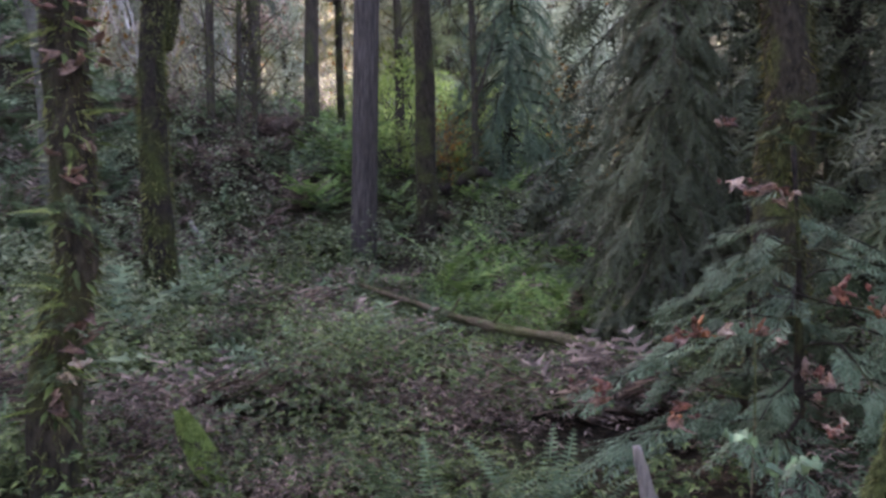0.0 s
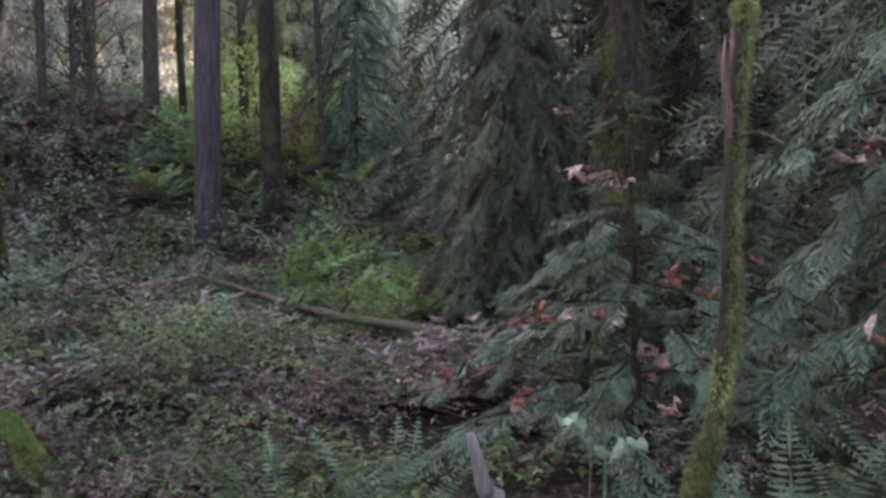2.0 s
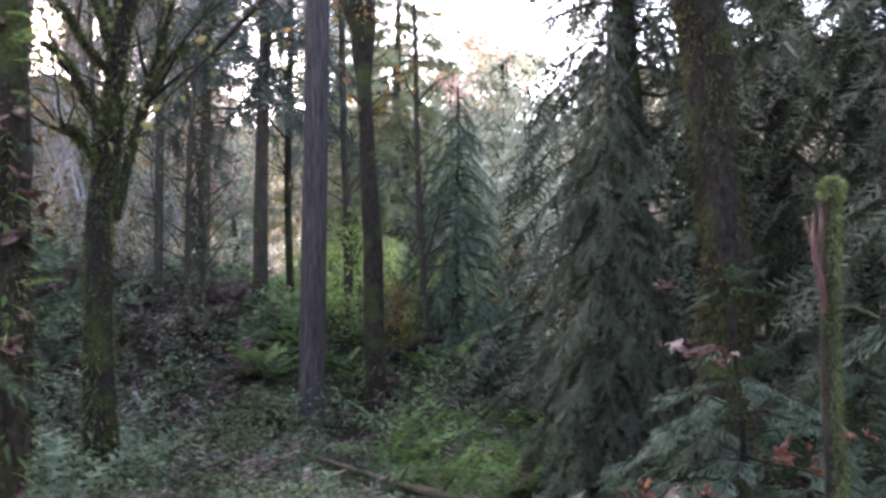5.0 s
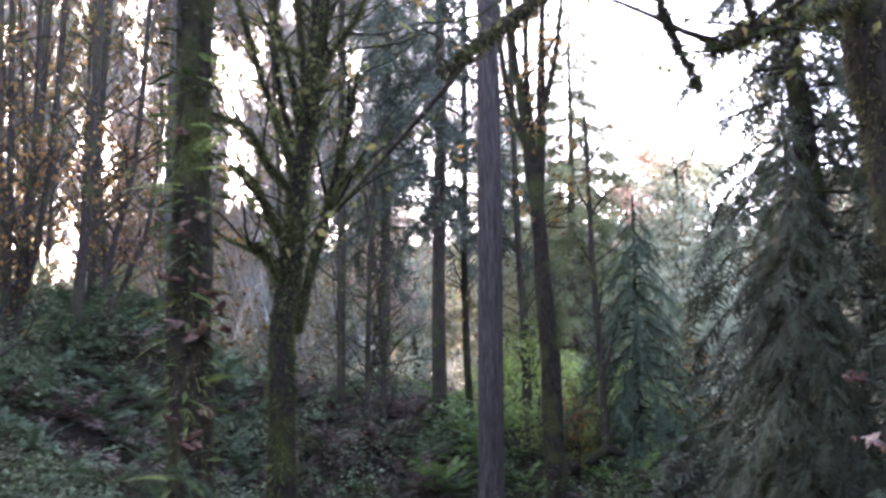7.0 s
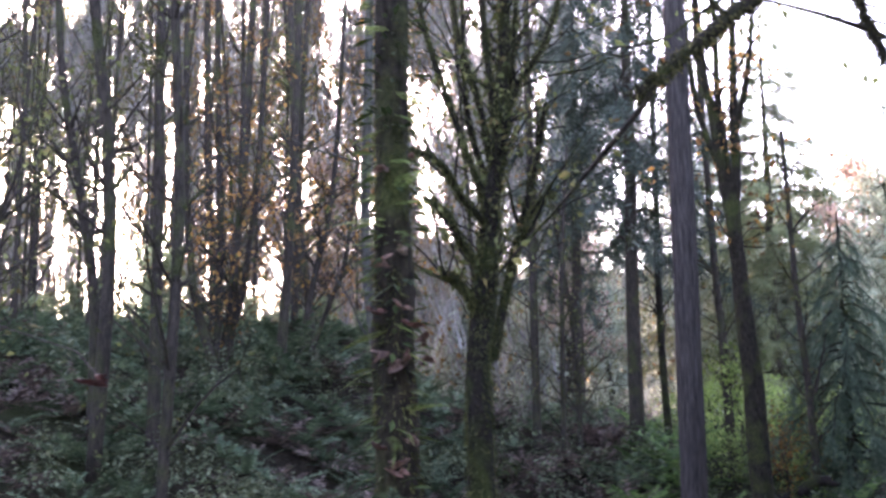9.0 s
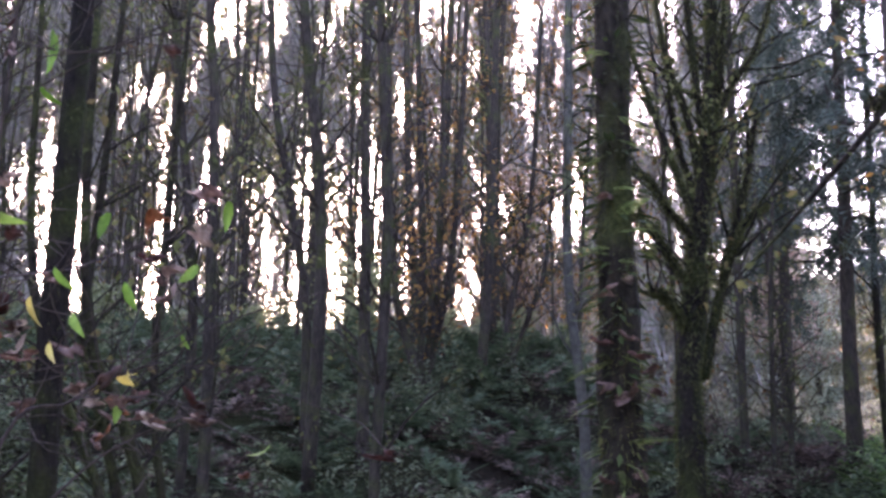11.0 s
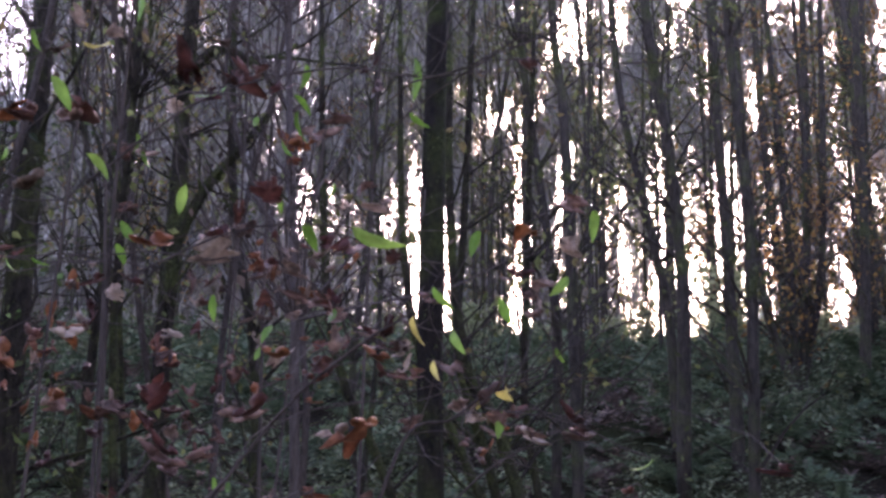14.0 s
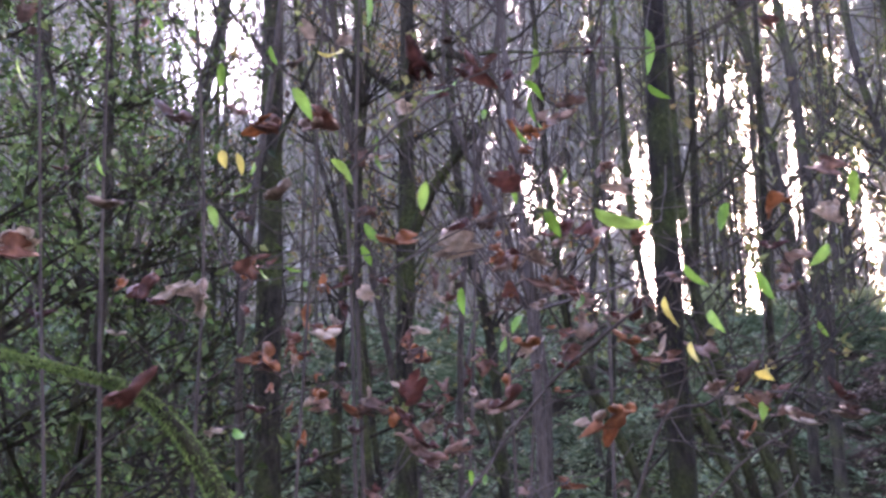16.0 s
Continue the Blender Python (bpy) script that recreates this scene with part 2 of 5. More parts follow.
class Solid:
    """Gathers tubes and scattered blades into one mesh."""

    def __init__(self):
        self.v, self.f, self.n = [], [], 0

    def add(self, verts, faces):
        verts = np.asarray(verts, float).reshape(-1, 3)
        self.v.append(verts)
        self.f.append([[i + self.n for i in f] for f in faces])
        self.n += len(verts)

    def tube(self, pts, radii, sides=8, rough=0.0, seed=0.0, cap=True):
        """A limb through pts with those radii; rough: bumps as a share of the radius."""
        pts = np.array([tuple(p) for p in pts], float)
        k = len(pts)
        radii = np.interp(np.linspace(0, 1, k), np.linspace(0, 1, len(radii)), radii)
        tang = np.gradient(pts, axis=0)
        tang /= np.linalg.norm(tang, axis=1)[:, None] + 1e-9
        ref = np.array([1.0, 0, 0]) if abs(tang[0][0]) < 0.8 else np.array([0, 1.0, 0])
        u = np.cross(tang, ref)
        u /= np.linalg.norm(u, axis=1)[:, None] + 1e-9
        w = np.cross(tang, u)
        a = np.linspace(0, 2 * np.pi, sides, endpoint=False)
        r = radii[:, None] * np.ones(sides)
        if rough:
            s = np.arange(k)[:, None]
            r = r * (1 + rough * (0.5 * np.sin(a * 2 + s * 0.7 + seed) + 0.35 * np.sin(a * 3 - s * 1.3 + seed * 2) + 0.3 * np.sin(s * 2.1 + a + seed * 3)))
        ring = pts[:, None, :] + r[..., None] * (np.cos(a)[None, :, None] * u[:, None, :] + np.sin(a)[None, :, None] * w[:, None, :])
        faces = []
        for i in range(k - 1):
            for j in range(sides):
                j2 = (j + 1) % sides
                faces.append([i * sides + j, i * sides + j2, (i + 1) * sides + j2, (i + 1) * sides + j])
        if cap:
            faces.append(list(range(sides))[::-1])
            faces.append([(k - 1) * sides + j for j in range(sides)])
        self.add(ring.reshape(-1, 3), faces)
        return self

    def blades(self, tpl, pos, along, normal, scale):
        """Copies of the template at pos, its y along `along`, its z near `normal`."""
        tv, tf = tpl
        pos, along, normal = np.asarray(pos, float), np.asarray(along, float), np.asarray(normal, float)
        if len(pos) == 0:
            return self
        along = along / (np.linalg.norm(along, axis=1)[:, None] + 1e-9)
        side = np.cross(along, normal)
        side /= np.linalg.norm(side, axis=1)[:, None] + 1e-9
        up = np.cross(side, along)
        scale = np.asarray(scale, float)
        scale = scale[:, None] * np.ones(3) if scale.ndim == 1 else scale
        t = np.asarray(tv, float)[None] * scale[:, None, :]
        v = pos[:, None] + t[..., 0:1] * side[:, None] + t[..., 1:2] * along[:, None] + t[..., 2:3] * up[:, None]
        k = len(tv)
        base = self.n + np.arange(len(pos)) * k
        for f in tf:
            self.f.append((base[:, None] + np.asarray(f)[None]).tolist())
        self.v.append(v.reshape(-1, 3))
        self.n += len(pos) * k
        return self

    def mesh(self, name, mat, smooth_faces=False):
        v = np.concatenate(self.v) if self.v else np.zeros((0, 3))
        return mesh_of(name, v.tolist(), [f for g in self.f for f in g], mat, smooth_faces)


def part(name, solid, mat, parent, label="", smooth_faces=False):
    """One mesh object under a thing or under a part."""
    me = solid if isinstance(solid, bpy.types.Mesh) else solid.mesh(name, mat, smooth_faces)
    ob = new(name, me)
    ob.parent = parent
    return tagged(ob, label)


def thing(name, label, category, group="", at=(0, 0, 0), kind=""):
    ob = new(name)
    ob.location = at
    ob.empty_display_size = 0.2
    return tagged(ob, label, category, group, kind)


def curve(points, n):
    """A smooth run of n points through the given ones (Catmull-Rom)."""
    p = np.array([tuple(q) for q in points], float)
    p = np.vstack([2 * p[0] - p[1], p, 2 * p[-1] - p[-2]])
    out = []
    for t in np.linspace(0, len(p) - 3 - 1e-6, n):
        i = int(t)
        f = t - i
        a, b, c, d = p[i], p[i + 1], p[i + 2], p[i + 3]
        out.append(0.5 * (2 * b + (c - a) * f + (2 * a - 5 * b + 4 * c - d) * f * f + (3 * b - a - 3 * c + d) * f ** 3))
    return np.array(out)


# ---- leaf shapes: y along the blade, z its upper side ----
LEAF = ([(0, 0, 0), (0.3, 0.4, 0.09), (0, 1, -0.08), (-0.3, 0.4, 0.09)], [(0, 1, 2), (0, 2, 3)])
SLIM = ([(0, 0, 0), (0.12, 0.45, 0.02), (0, 1, -0.06), (-0.12, 0.45, 0.02)], [(0, 1, 2), (0, 2, 3)])
def trefoil(width, tilt):
    """Three leaflets on one stalk, the outer two turned aside."""
    v, f = [], []
    for a, ln in ((0.0, 0.62), (1.15, 0.5), (-1.15, 0.5)):
        c, s, k = math.cos(a), math.sin(a), len(v)
        for x, y, z in ((0, 0, 0), (width, 0.45, tilt), (0, 1, -tilt), (-width, 0.45, tilt)):
            v.append(((x * c + y * s) * ln, 0.3 + (y * c - x * s) * ln, z * ln))
        f += [(k, k + 1, k + 2), (k, k + 2, k + 3)]
    return v, f


TREFOIL, TREFOIL_SLIM = trefoil(0.26, 0.1), trefoil(0.13, 0.08)
HAIR = ([(-0.08, 0, 0), (0.08, 0, 0), (0, 1, 0.06)], [(0, 1, 2)])


def feather(pairs, length, droop, width=0.055, lean=0.45, tip=0.35, stalk=0.0):
    """A pinnate blade: a thin rib with pairs of narrow leaflets that shorten to the tip and hang a little."""
    v, f = [], []

    def quad(a, b, w, z=0.0):
        a, b = np.array(a), np.array(b)
        d = b - a
        s = np.array([d[1], -d[0], 0])
        s = s / (np.linalg.norm(s) + 1e-9) * w
        k = len(v)
        mid = a + d * 0.4
        v.extend([tuple(a), tuple(mid + s), tuple(b), tuple(mid - s)])
        f.extend([(k, k + 1, k + 2), (k, k + 2, k + 3)])

    def rib(t):
        return np.array([0, t, -droop * t * t])
    for i in range(3):
        quad(rib(i / 3), rib((i + 1) / 3), 0.012)
    for i in range(pairs):
        t = stalk + (1 - stalk) * (i + 0.5) / pairs
        grow = min(1.0, 0.55 + 2.2 * (t - stalk)) * (1 - (1 - tip) * ((t - stalk) / (1 - stalk)) ** 1.6)
        for s in (-1, 1):
            a = rib(t)
            b = a + np.array([s * length * grow, lean * length * grow, -0.25 * length * grow])
            quad(a, b, width * (0.5 + 0.5 * grow))
    return v, f


FERN_FROND = feather(23, 0.16, 0.35, 0.0135, 0.16, 0.1, 0.12)
def cedar_frond(seed):
    """A flat drooping cedar frond: long side sprays that sweep forward, each with a fork of small tips."""
    r = random.Random(seed)
    v, f = [], []

    def blade(a, d, ln, w):
        d = d / (np.linalg.norm(d) + 1e-9)
        sd = np.array([d[1], -d[0], 0.0])
        k = len(v)
        v.extend([tuple(a), tuple(a + d * ln * 0.5 + sd * w), tuple(a + d * ln), tuple(a + d * ln * 0.5 - sd * w)])
        f.extend([(k, k + 1, k + 2), (k, k + 2, k + 3)])
    blade(np.zeros(3), np.array([0, 1, -0.12]), 1.0, 0.014)
    for i in range(8):
        t = 0.06 + i * 0.118
        for sg in (-1, 1):
            ln = (0.46 - 0.36 * t) * r.uniform(0.75, 1.15)
            a = np.array([0, t, -0.12 * t])
            d = np.array([sg * r.uniform(0.5, 0.75), r.uniform(0.7, 1.0), -r.uniform(0.1, 0.35)])
            blade(a, d, ln, 0.019)
            blade(a + d / np.linalg.norm(d) * ln * 0.4, d + np.array([sg * 0.5, -0.1, -0.15]), ln * 0.45, 0.015)
            blade(a + d / np.linalg.norm(d) * ln * 0.6, d + np.array([-sg * 0.5, 0.2, -0.15]), ln * 0.35, 0.014)
    return v, f


CEDAR_FROND = cedar_frond(5)
HEMLOCK_SPRAY = feather(4, 0.3, 0.3, 0.045, 0.6, 0.35)


def tuft(pairs, reach, seed, width=0.06):
    """A plain spray for trees farther off: single pointed leaflets along a line, uneven."""
    r = random.Random(seed)
    v, f = [(-0.03, 0, 0), (0.03, 0, 0), (0, 1, -0.25)], [(0, 1, 2)]
    for i in range(pairs):
        for sg in (-1, 1):
            t = (i + r.uniform(0.2, 0.8)) / pairs
            k = len(v)
            q = reach * r.uniform(0.6, 1.2) * (1 - 0.5 * t)
            v += [(0, t - width, -0.2 * t * t), (0, t + width, -0.2 * t * t), (sg * q, t + 0.55 * q, -0.2 * t * t - r.uniform(0.1, 0.35) * q)]
            f.append((k, k + 1, k + 2))
    return v, f


FAR_SPRAY = tuft(5, 0.42, 3, 0.042)
FINE_SPRAY = tuft(9, 0.26, 21, 0.024)
HANGING_SPRAY = tuft(7, 0.3, 23, 0.028)


def unit(n):
    v = rng.normal(size=(n, 3))
    return v / np.linalg.norm(v, axis=1)[:, None]


# ---- the ground: one sheet to the horizon ----
def build_ground():
    rings = np.concatenate([np.linspace(0, 32, 110), np.geomspace(33, 900, 24)])
    k = 200
    a = np.linspace(0, 2 * np.pi, k, endpoint=False)
    x, y = -np.sin(a)[None] * rings[:, None], np.cos(a)[None] * rings[:, None]
    z = ground_z(x, y)
    v = np.stack([x, y, z], -1).reshape(-1, 3)
    f = []
    for i in range(len(rings) - 1):
        for j in range(k):
            j2 = (j + 1) % k
            f.append((i * k + j, i * k + j2, (i + 1) * k + j2, (i + 1) * k + j))
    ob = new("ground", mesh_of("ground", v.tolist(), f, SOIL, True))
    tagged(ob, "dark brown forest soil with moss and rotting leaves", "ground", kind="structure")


build_ground()


# ---- trees ----
def limb_path(start, way, length, n=7, wander=0.12, rise=0.0):
    p = [np.array(start, float)]
    d = np.array(way, float)
    d /= np.linalg.norm(d)
    for _ in range(n):
        d = d + rng.normal(size=3) * wander + np.array([0, 0, rise])
        d /= np.linalg.norm(d)
        p.append(p[-1] + d * length / n)
    return np.array(p)


def moss_on(solid, pts, radii, count, size, hang=0.8):
    """Tufts of moss over a limb, hanging under it."""
    pts = np.array([tuple(p) for p in pts])
    k = len(pts)
    radii = np.interp(np.linspace(0, 1, k), np.linspace(0, 1, len(radii)), radii)
    t = rng.uniform(0, k - 1.001, count)
    i = t.astype(int)
    c = pts[i] + (pts[i + 1] - pts[i]) * (t - i)[:, None]
    out = unit(count)
    tg = pts[i + 1] - pts[i]
    tg /= np.linalg.norm(tg, axis=1)[:, None]
    out -= tg * (out * tg).sum(1)[:, None]
    out /= np.linalg.norm(out, axis=1)[:, None] + 1e-9
    pos = c + out * (radii[i] * 0.93)[:, None]
    along = out * 0.8 + np.array([0, 0, -hang]) + rng.normal(size=(count, 3)) * 0.35
    solid.blades(HAIR, pos, along, unit(count), np.stack([size * rng.uniform(1.0, 2.2, count)] + [size * rng.uniform(0.5, 1.5, count)] * 2, 1))


def conifer(name, label, height, spread, first, branches, twigs, needle, bark, radius, droop=0.5, lower=1.0, leaf=FAR_SPRAY, size=0.32, group="", apart=False, flat=False):
    """A conifer: trunk, boughs that hang, and sprays along them. lower: how wide the lowest boughs are."""
    t = thing(name, label, "tree", group)
    s = Solid()
    path = limb_path((0, 0, -0.3), (0, 0, 1), height + 0.3, 14, 0.012)
    path[:, :2] -= path[1, :2]
    s.tube(path, [radius * 1.25, radius, radius * 0.85, radius * 0.6, radius * 0.3, 0.015], 12, 0.06, rng.uniform(0, 6))
    part("trunk", s, bark, t, smooth_faces=True)
    b, n = Solid(), Solid()
    P, A, N, S = [], [], [], []
    for i in range(branches):
        h = first + (height - first) * ((i + rng.uniform(0, 1)) / branches) ** 0.9
        rel = (h - first) / (height - first)
        ln = spread * (1 - rel) ** 0.75 * rng.uniform(0.65, 1.1) * (lower + (1 - lower) * min(1, rel * 4))
        if ln < 0.15:
            continue
        a = i * 2.4 + rng.uniform(-0.5, 0.5)
        base = np.array([np.interp(h, path[:, 2], path[:, 0]), np.interp(h, path[:, 2], path[:, 1]), h])
        way = np.array([math.cos(a), math.sin(a), 0.15])
        q = np.linspace(0, 1, 6)[:, None]
        pts = base + way * ln * q + np.array([0, 0, -1]) * droop * ln * q * q + rng.normal(size=(6, 3)) * 0.03 * ln
        if apart:
            one = Solid()
            one.tube(pts, [0.005 + 0.006 * ln, 0.002] if flat else [0.012 + 0.012 * ln, 0.004], 5)
            bough = part("bough", one, bark, t)
        else:
            b.tube(pts, [0.012 + 0.012 * ln, 0.004], 4, cap=False)
        m = max(4, int(twigs * ln / spread))
        u = rng.uniform(0.12, 1.0, m) ** 0.8
        x = u * 5
        j = np.minimum(x.astype(int), 4)
        c = pts[j] + (pts[j + 1] - pts[j]) * (x - j)[:, None]
        side = np.array([-way[1], way[0], 0])
        sg = rng.choice([-1, 1], m)[:, None]
        al = way * rng.uniform(0.1, 0.9, (m, 1)) + side * sg * rng.uniform(0.1, 1.0, (m, 1)) + np.array([0, 0, -1]) * rng.uniform(0.2, 1.1, (m, 1)) * (0.5 + droop)
        if flat:
            al = way * rng.uniform(0.5, 1.0, (m, 1)) + side * sg * rng.uniform(0.15, 0.8, (m, 1)) + np.array([0, 0, -1]) * rng.uniform(0.25, 0.75, (m, 1)) * (0.5 + droop)
        nn, ss = np.array([0, 0, 1]) + rng.normal(size=(m, 3)) * (0.22 if flat else 0.5), size * rng.uniform(0.6, 1.25, m) * (0.6 + 0.5 * min(1, ln / 1.5))
        if apart:
            part("foliage", Solid().blades(leaf, c, al, nn, ss), needle, bough)
        else:
            P.append(c), A.append(al), N.append(nn), S.append(ss)
    if apart:
        return t
    tagged(part("branchwork", b, bark, t), kind="stuff")
    n.blades(leaf, np.concatenate(P), np.concatenate(A), np.concatenate(N), np.concatenate(S))
    part("crown", n, needle, t)
    return t


def twiggy(name, label, path, radii, bark, leafmat, twigs, leaves, leaf_size, group="", from_share=0.25, twig_len=1.6, up=0.9, moss=0, sides=9, at=None):
    """A slender broad-leaved tree: trunk along path, thin steep twigs, few leaves."""
    t = thing(name, label, "tree", group)
    if at is not None:
        t.location = at
    s = Solid()
    path = np.array([tuple(p) for p in path])
    fine = curve(path, max(10, 3 * len(path)))
    s.tube(fine, radii, sides, 0.08, rng.uniform(0, 6))
    part("trunk", s, bark, t, smooth_faces=True)
    k = len(fine)
    rr = np.interp(np.linspace(0, 1, k), np.linspace(0, 1, len(radii)), radii)
    b = Solid()
    tips = []
    for i in range(twigs):
        u = from_share + (1 - from_share) * rng.uniform(0, 1)
        j = min(k - 2, int(u * (k - 1)))
        a = rng.uniform(0, 6.28)
        ln = twig_len * rng.uniform(0.4, 1.25) * (1.15 - 0.6 * u)
        pts = limb_path(fine[j], (math.cos(a), math.sin(a), up * rng.uniform(0.3, 1.6)), ln, 5, 0.14, 0.05)
        r = min(rr[j] * 0.45, 0.008 + 0.011 * ln)
        b.tube(pts, [r, r * 0.6, 0.003], 3, cap=False)
        tips.append(pts[2:])
        for _ in range(1 if at is None else 2):
            w = rng.normal(size=3) + np.array([0, 0, 0.5])
            q = limb_path(pts[rng.integers(1, 5)], w, ln * 0.4, 3, 0.2)
            b.tube(q, [r * 0.4, 0.002], 3, cap=False)
            tips.append(q[1:])
    if twigs:
        tagged(part("branchwork", b, bark, t), kind="stuff")
    if leaves and tips:
        tp = np.concatenate(tips)
        c = tp[rng.integers(0, len(tp), leaves)] + rng.normal(size=(leaves, 3)) * 0.12
        n = Solid().blades(LEAF, c, unit(leaves) + np.array([0, 0, -0.5]), unit(leaves), leaf_size * rng.uniform(0.5, 1.3, leaves))
        part("crown", n, leafmat, t)
    if moss:
        n = Solid()
        moss_on(n, fine, radii, moss * 2, 0.025)
        part("moss", n, MOSS_DARK, t)
    return t


def build_fir():
    """The straight fir that stands in the hollow."""
    t = thing("fir_tree", "tall straight fir trunk with grey-brown furrowed bark", "tree")
    b = spot(5.1, 15.0)
    t.location = b
    top = aloft(4.9, 40, 15.0) - b
    s = Solid()
    s.tube(curve([(0, 0, -0.3), (0, 0, 0.5), tuple(top * 0.5 + Vector((0.05, 0, 0))), tuple(top)], 30), [0.27, 0.2, 0.185, 0.17, 0.15, 0.12], 20, 0.03, 1.0)
    part("trunk", s, BARK_FIR, t, smooth_faces=True)
    b2, n = Solid(), Solid()
    for i in range(26):
        h = rng.uniform(0.62, 1.0)
        a = rng.uniform(0, 6.28)
        p = limb_path(np.array(top) * h, (math.cos(a), math.sin(a), -0.1), rng.uniform(1.2, 2.6), 5, 0.08, -0.06)
        b2.tube(p, [0.03, 0.006], 5, cap=False)
        c = p[rng.integers(1, 6, 40)] + rng.normal(size=(40, 3)) * 0.15
        n.blades(HEMLOCK_SPRAY, c, unit(40) + np.array([math.cos(a), math.sin(a), -0.5]), np.array([0, 0, 1]) + unit(40) * 0.4, rng.uniform(0.25, 0.45, 40))
    tagged(part("branchwork", b2, BARK_FIR, t), kind="stuff")
    part("crown", n, NEEDLE_DARK, t)


def limbed_tree(name, label, base, path, radii, limbs, bark=None, moss=900, twigs=60, leafmat=None, leaves=0, leaf_size=0.09, sub=3, moss_size=0.035, moss_mat=None):
    """A broad-leaved tree with set limbs. path and limbs are places; each limb (points, radius at its foot)."""
    bark = bark or BARK_MOSSY
    t = thing(name, label, "tree")
    t.location = base
    o = np.array(base)
    main = curve(path, 26) - o
    s = Solid()
    s.tube(main, radii, 14, 0.2, rng.uniform(0, 6))
    part("trunk", s, bark, t, smooth_faces=True)
    m, tw, tips = Solid(), Solid(), []
    moss_on(m, main, radii, moss, moss_size)
    for pts, r in limbs:
        q = curve(pts, 14) - o
        s = Solid()
        s.tube(q, [r, r * 0.75, r * 0.3], 8, 0.15, rng.uniform(0, 6))
        part("limb", s, bark, t, smooth_faces=True)
        moss_on(m, q, [r, r * 0.5], int(moss * 0.22), moss_size * 0.8)
        for _ in range(sub):
            j = rng.integers(4, 13)
            d = q[j] - q[j - 1]
            d = d / np.linalg.norm(d) + rng.normal(size=3) * 0.55 + np.array([0, 0, 0.25])
            w = limb_path(q[j], d, rng.uniform(0.5, 1.7), 6, 0.16, 0.04)
            tw.tube(w, [r * 0.35, 0.004], 4, cap=False)
            tips.append(w[2:])
    for _ in range(twigs):
        j = rng.integers(10, 25)
        a = rng.uniform(0, 6.28)
        w = limb_path(main[j], (math.cos(a), math.sin(a), rng.uniform(0, 1.2)), rng.uniform(0.4, 1.5), 6, 0.18, 0.03)
        tw.tube(w, [0.012, 0.003], 4, cap=False)
        tips.append(w[1:])
    if tips:
        tagged(part("branchwork", tw, bark, t), kind="stuff")
    part("moss", m, moss_mat or MOSS_DARK, t, "hanging tufts of olive moss")
    if leaves and tips:
        tp = np.concatenate(tips)
        c = tp[rng.integers(0, len(tp), leaves)] + rng.normal(size=(leaves, 3)) * 0.06
        n = Solid().blades(LEAF, c, unit(leaves) + np.array([0, 0, -0.6]), unit(leaves), leaf_size * rng.uniform(0.5, 1.3, leaves))
        part("crown", n, leafmat, t)
    return t


build_fir()

# near mossy trunk with ferns and dry leaves caught on it
D = 4.7
base = spot(21.6, D, -0.2)
near = limbed_tree("mossy_maple", "mossy maple trunk with ferns and dead leaves on it", base,
                   [base, aloft(21.4, -12, D), aloft(20.2, -7, D), aloft(20.4, 2, D), aloft(20.5, 10, D), aloft(20.5, 21, D), aloft(20.8, 45, D), aloft(21, 62, D)],
                   [0.12, 0.1, 0.098, 0.088, 0.082, 0.078, 0.07], [], moss=5200, twigs=0, moss_mat=MOSS_OLIVE)
n = Solid()
q = 420
r = rng.uniform(-15, 24, q)
pos = np.array([aloft(np.interp(v, [-15, -8, 6, 24], [21.6, 20.3, 20.5, 20.5]), v, D) for v in r]) - np.array(base)
a = rng.uniform(0, 6.28, q)
out = np.stack([np.cos(a), np.sin(a), rng.uniform(-0.3, 0.5, q)], 1)
n.blades(SLIM, pos + out * 0.085, out + np.array([0, 0, -0.25]), np.array([0, 0, 1]) + unit(q) * 0.5, rng.uniform(0.06, 0.14, q))
part("clinging_leaves", n, BRAMBLE, near, "small green leaves growing out of the moss")
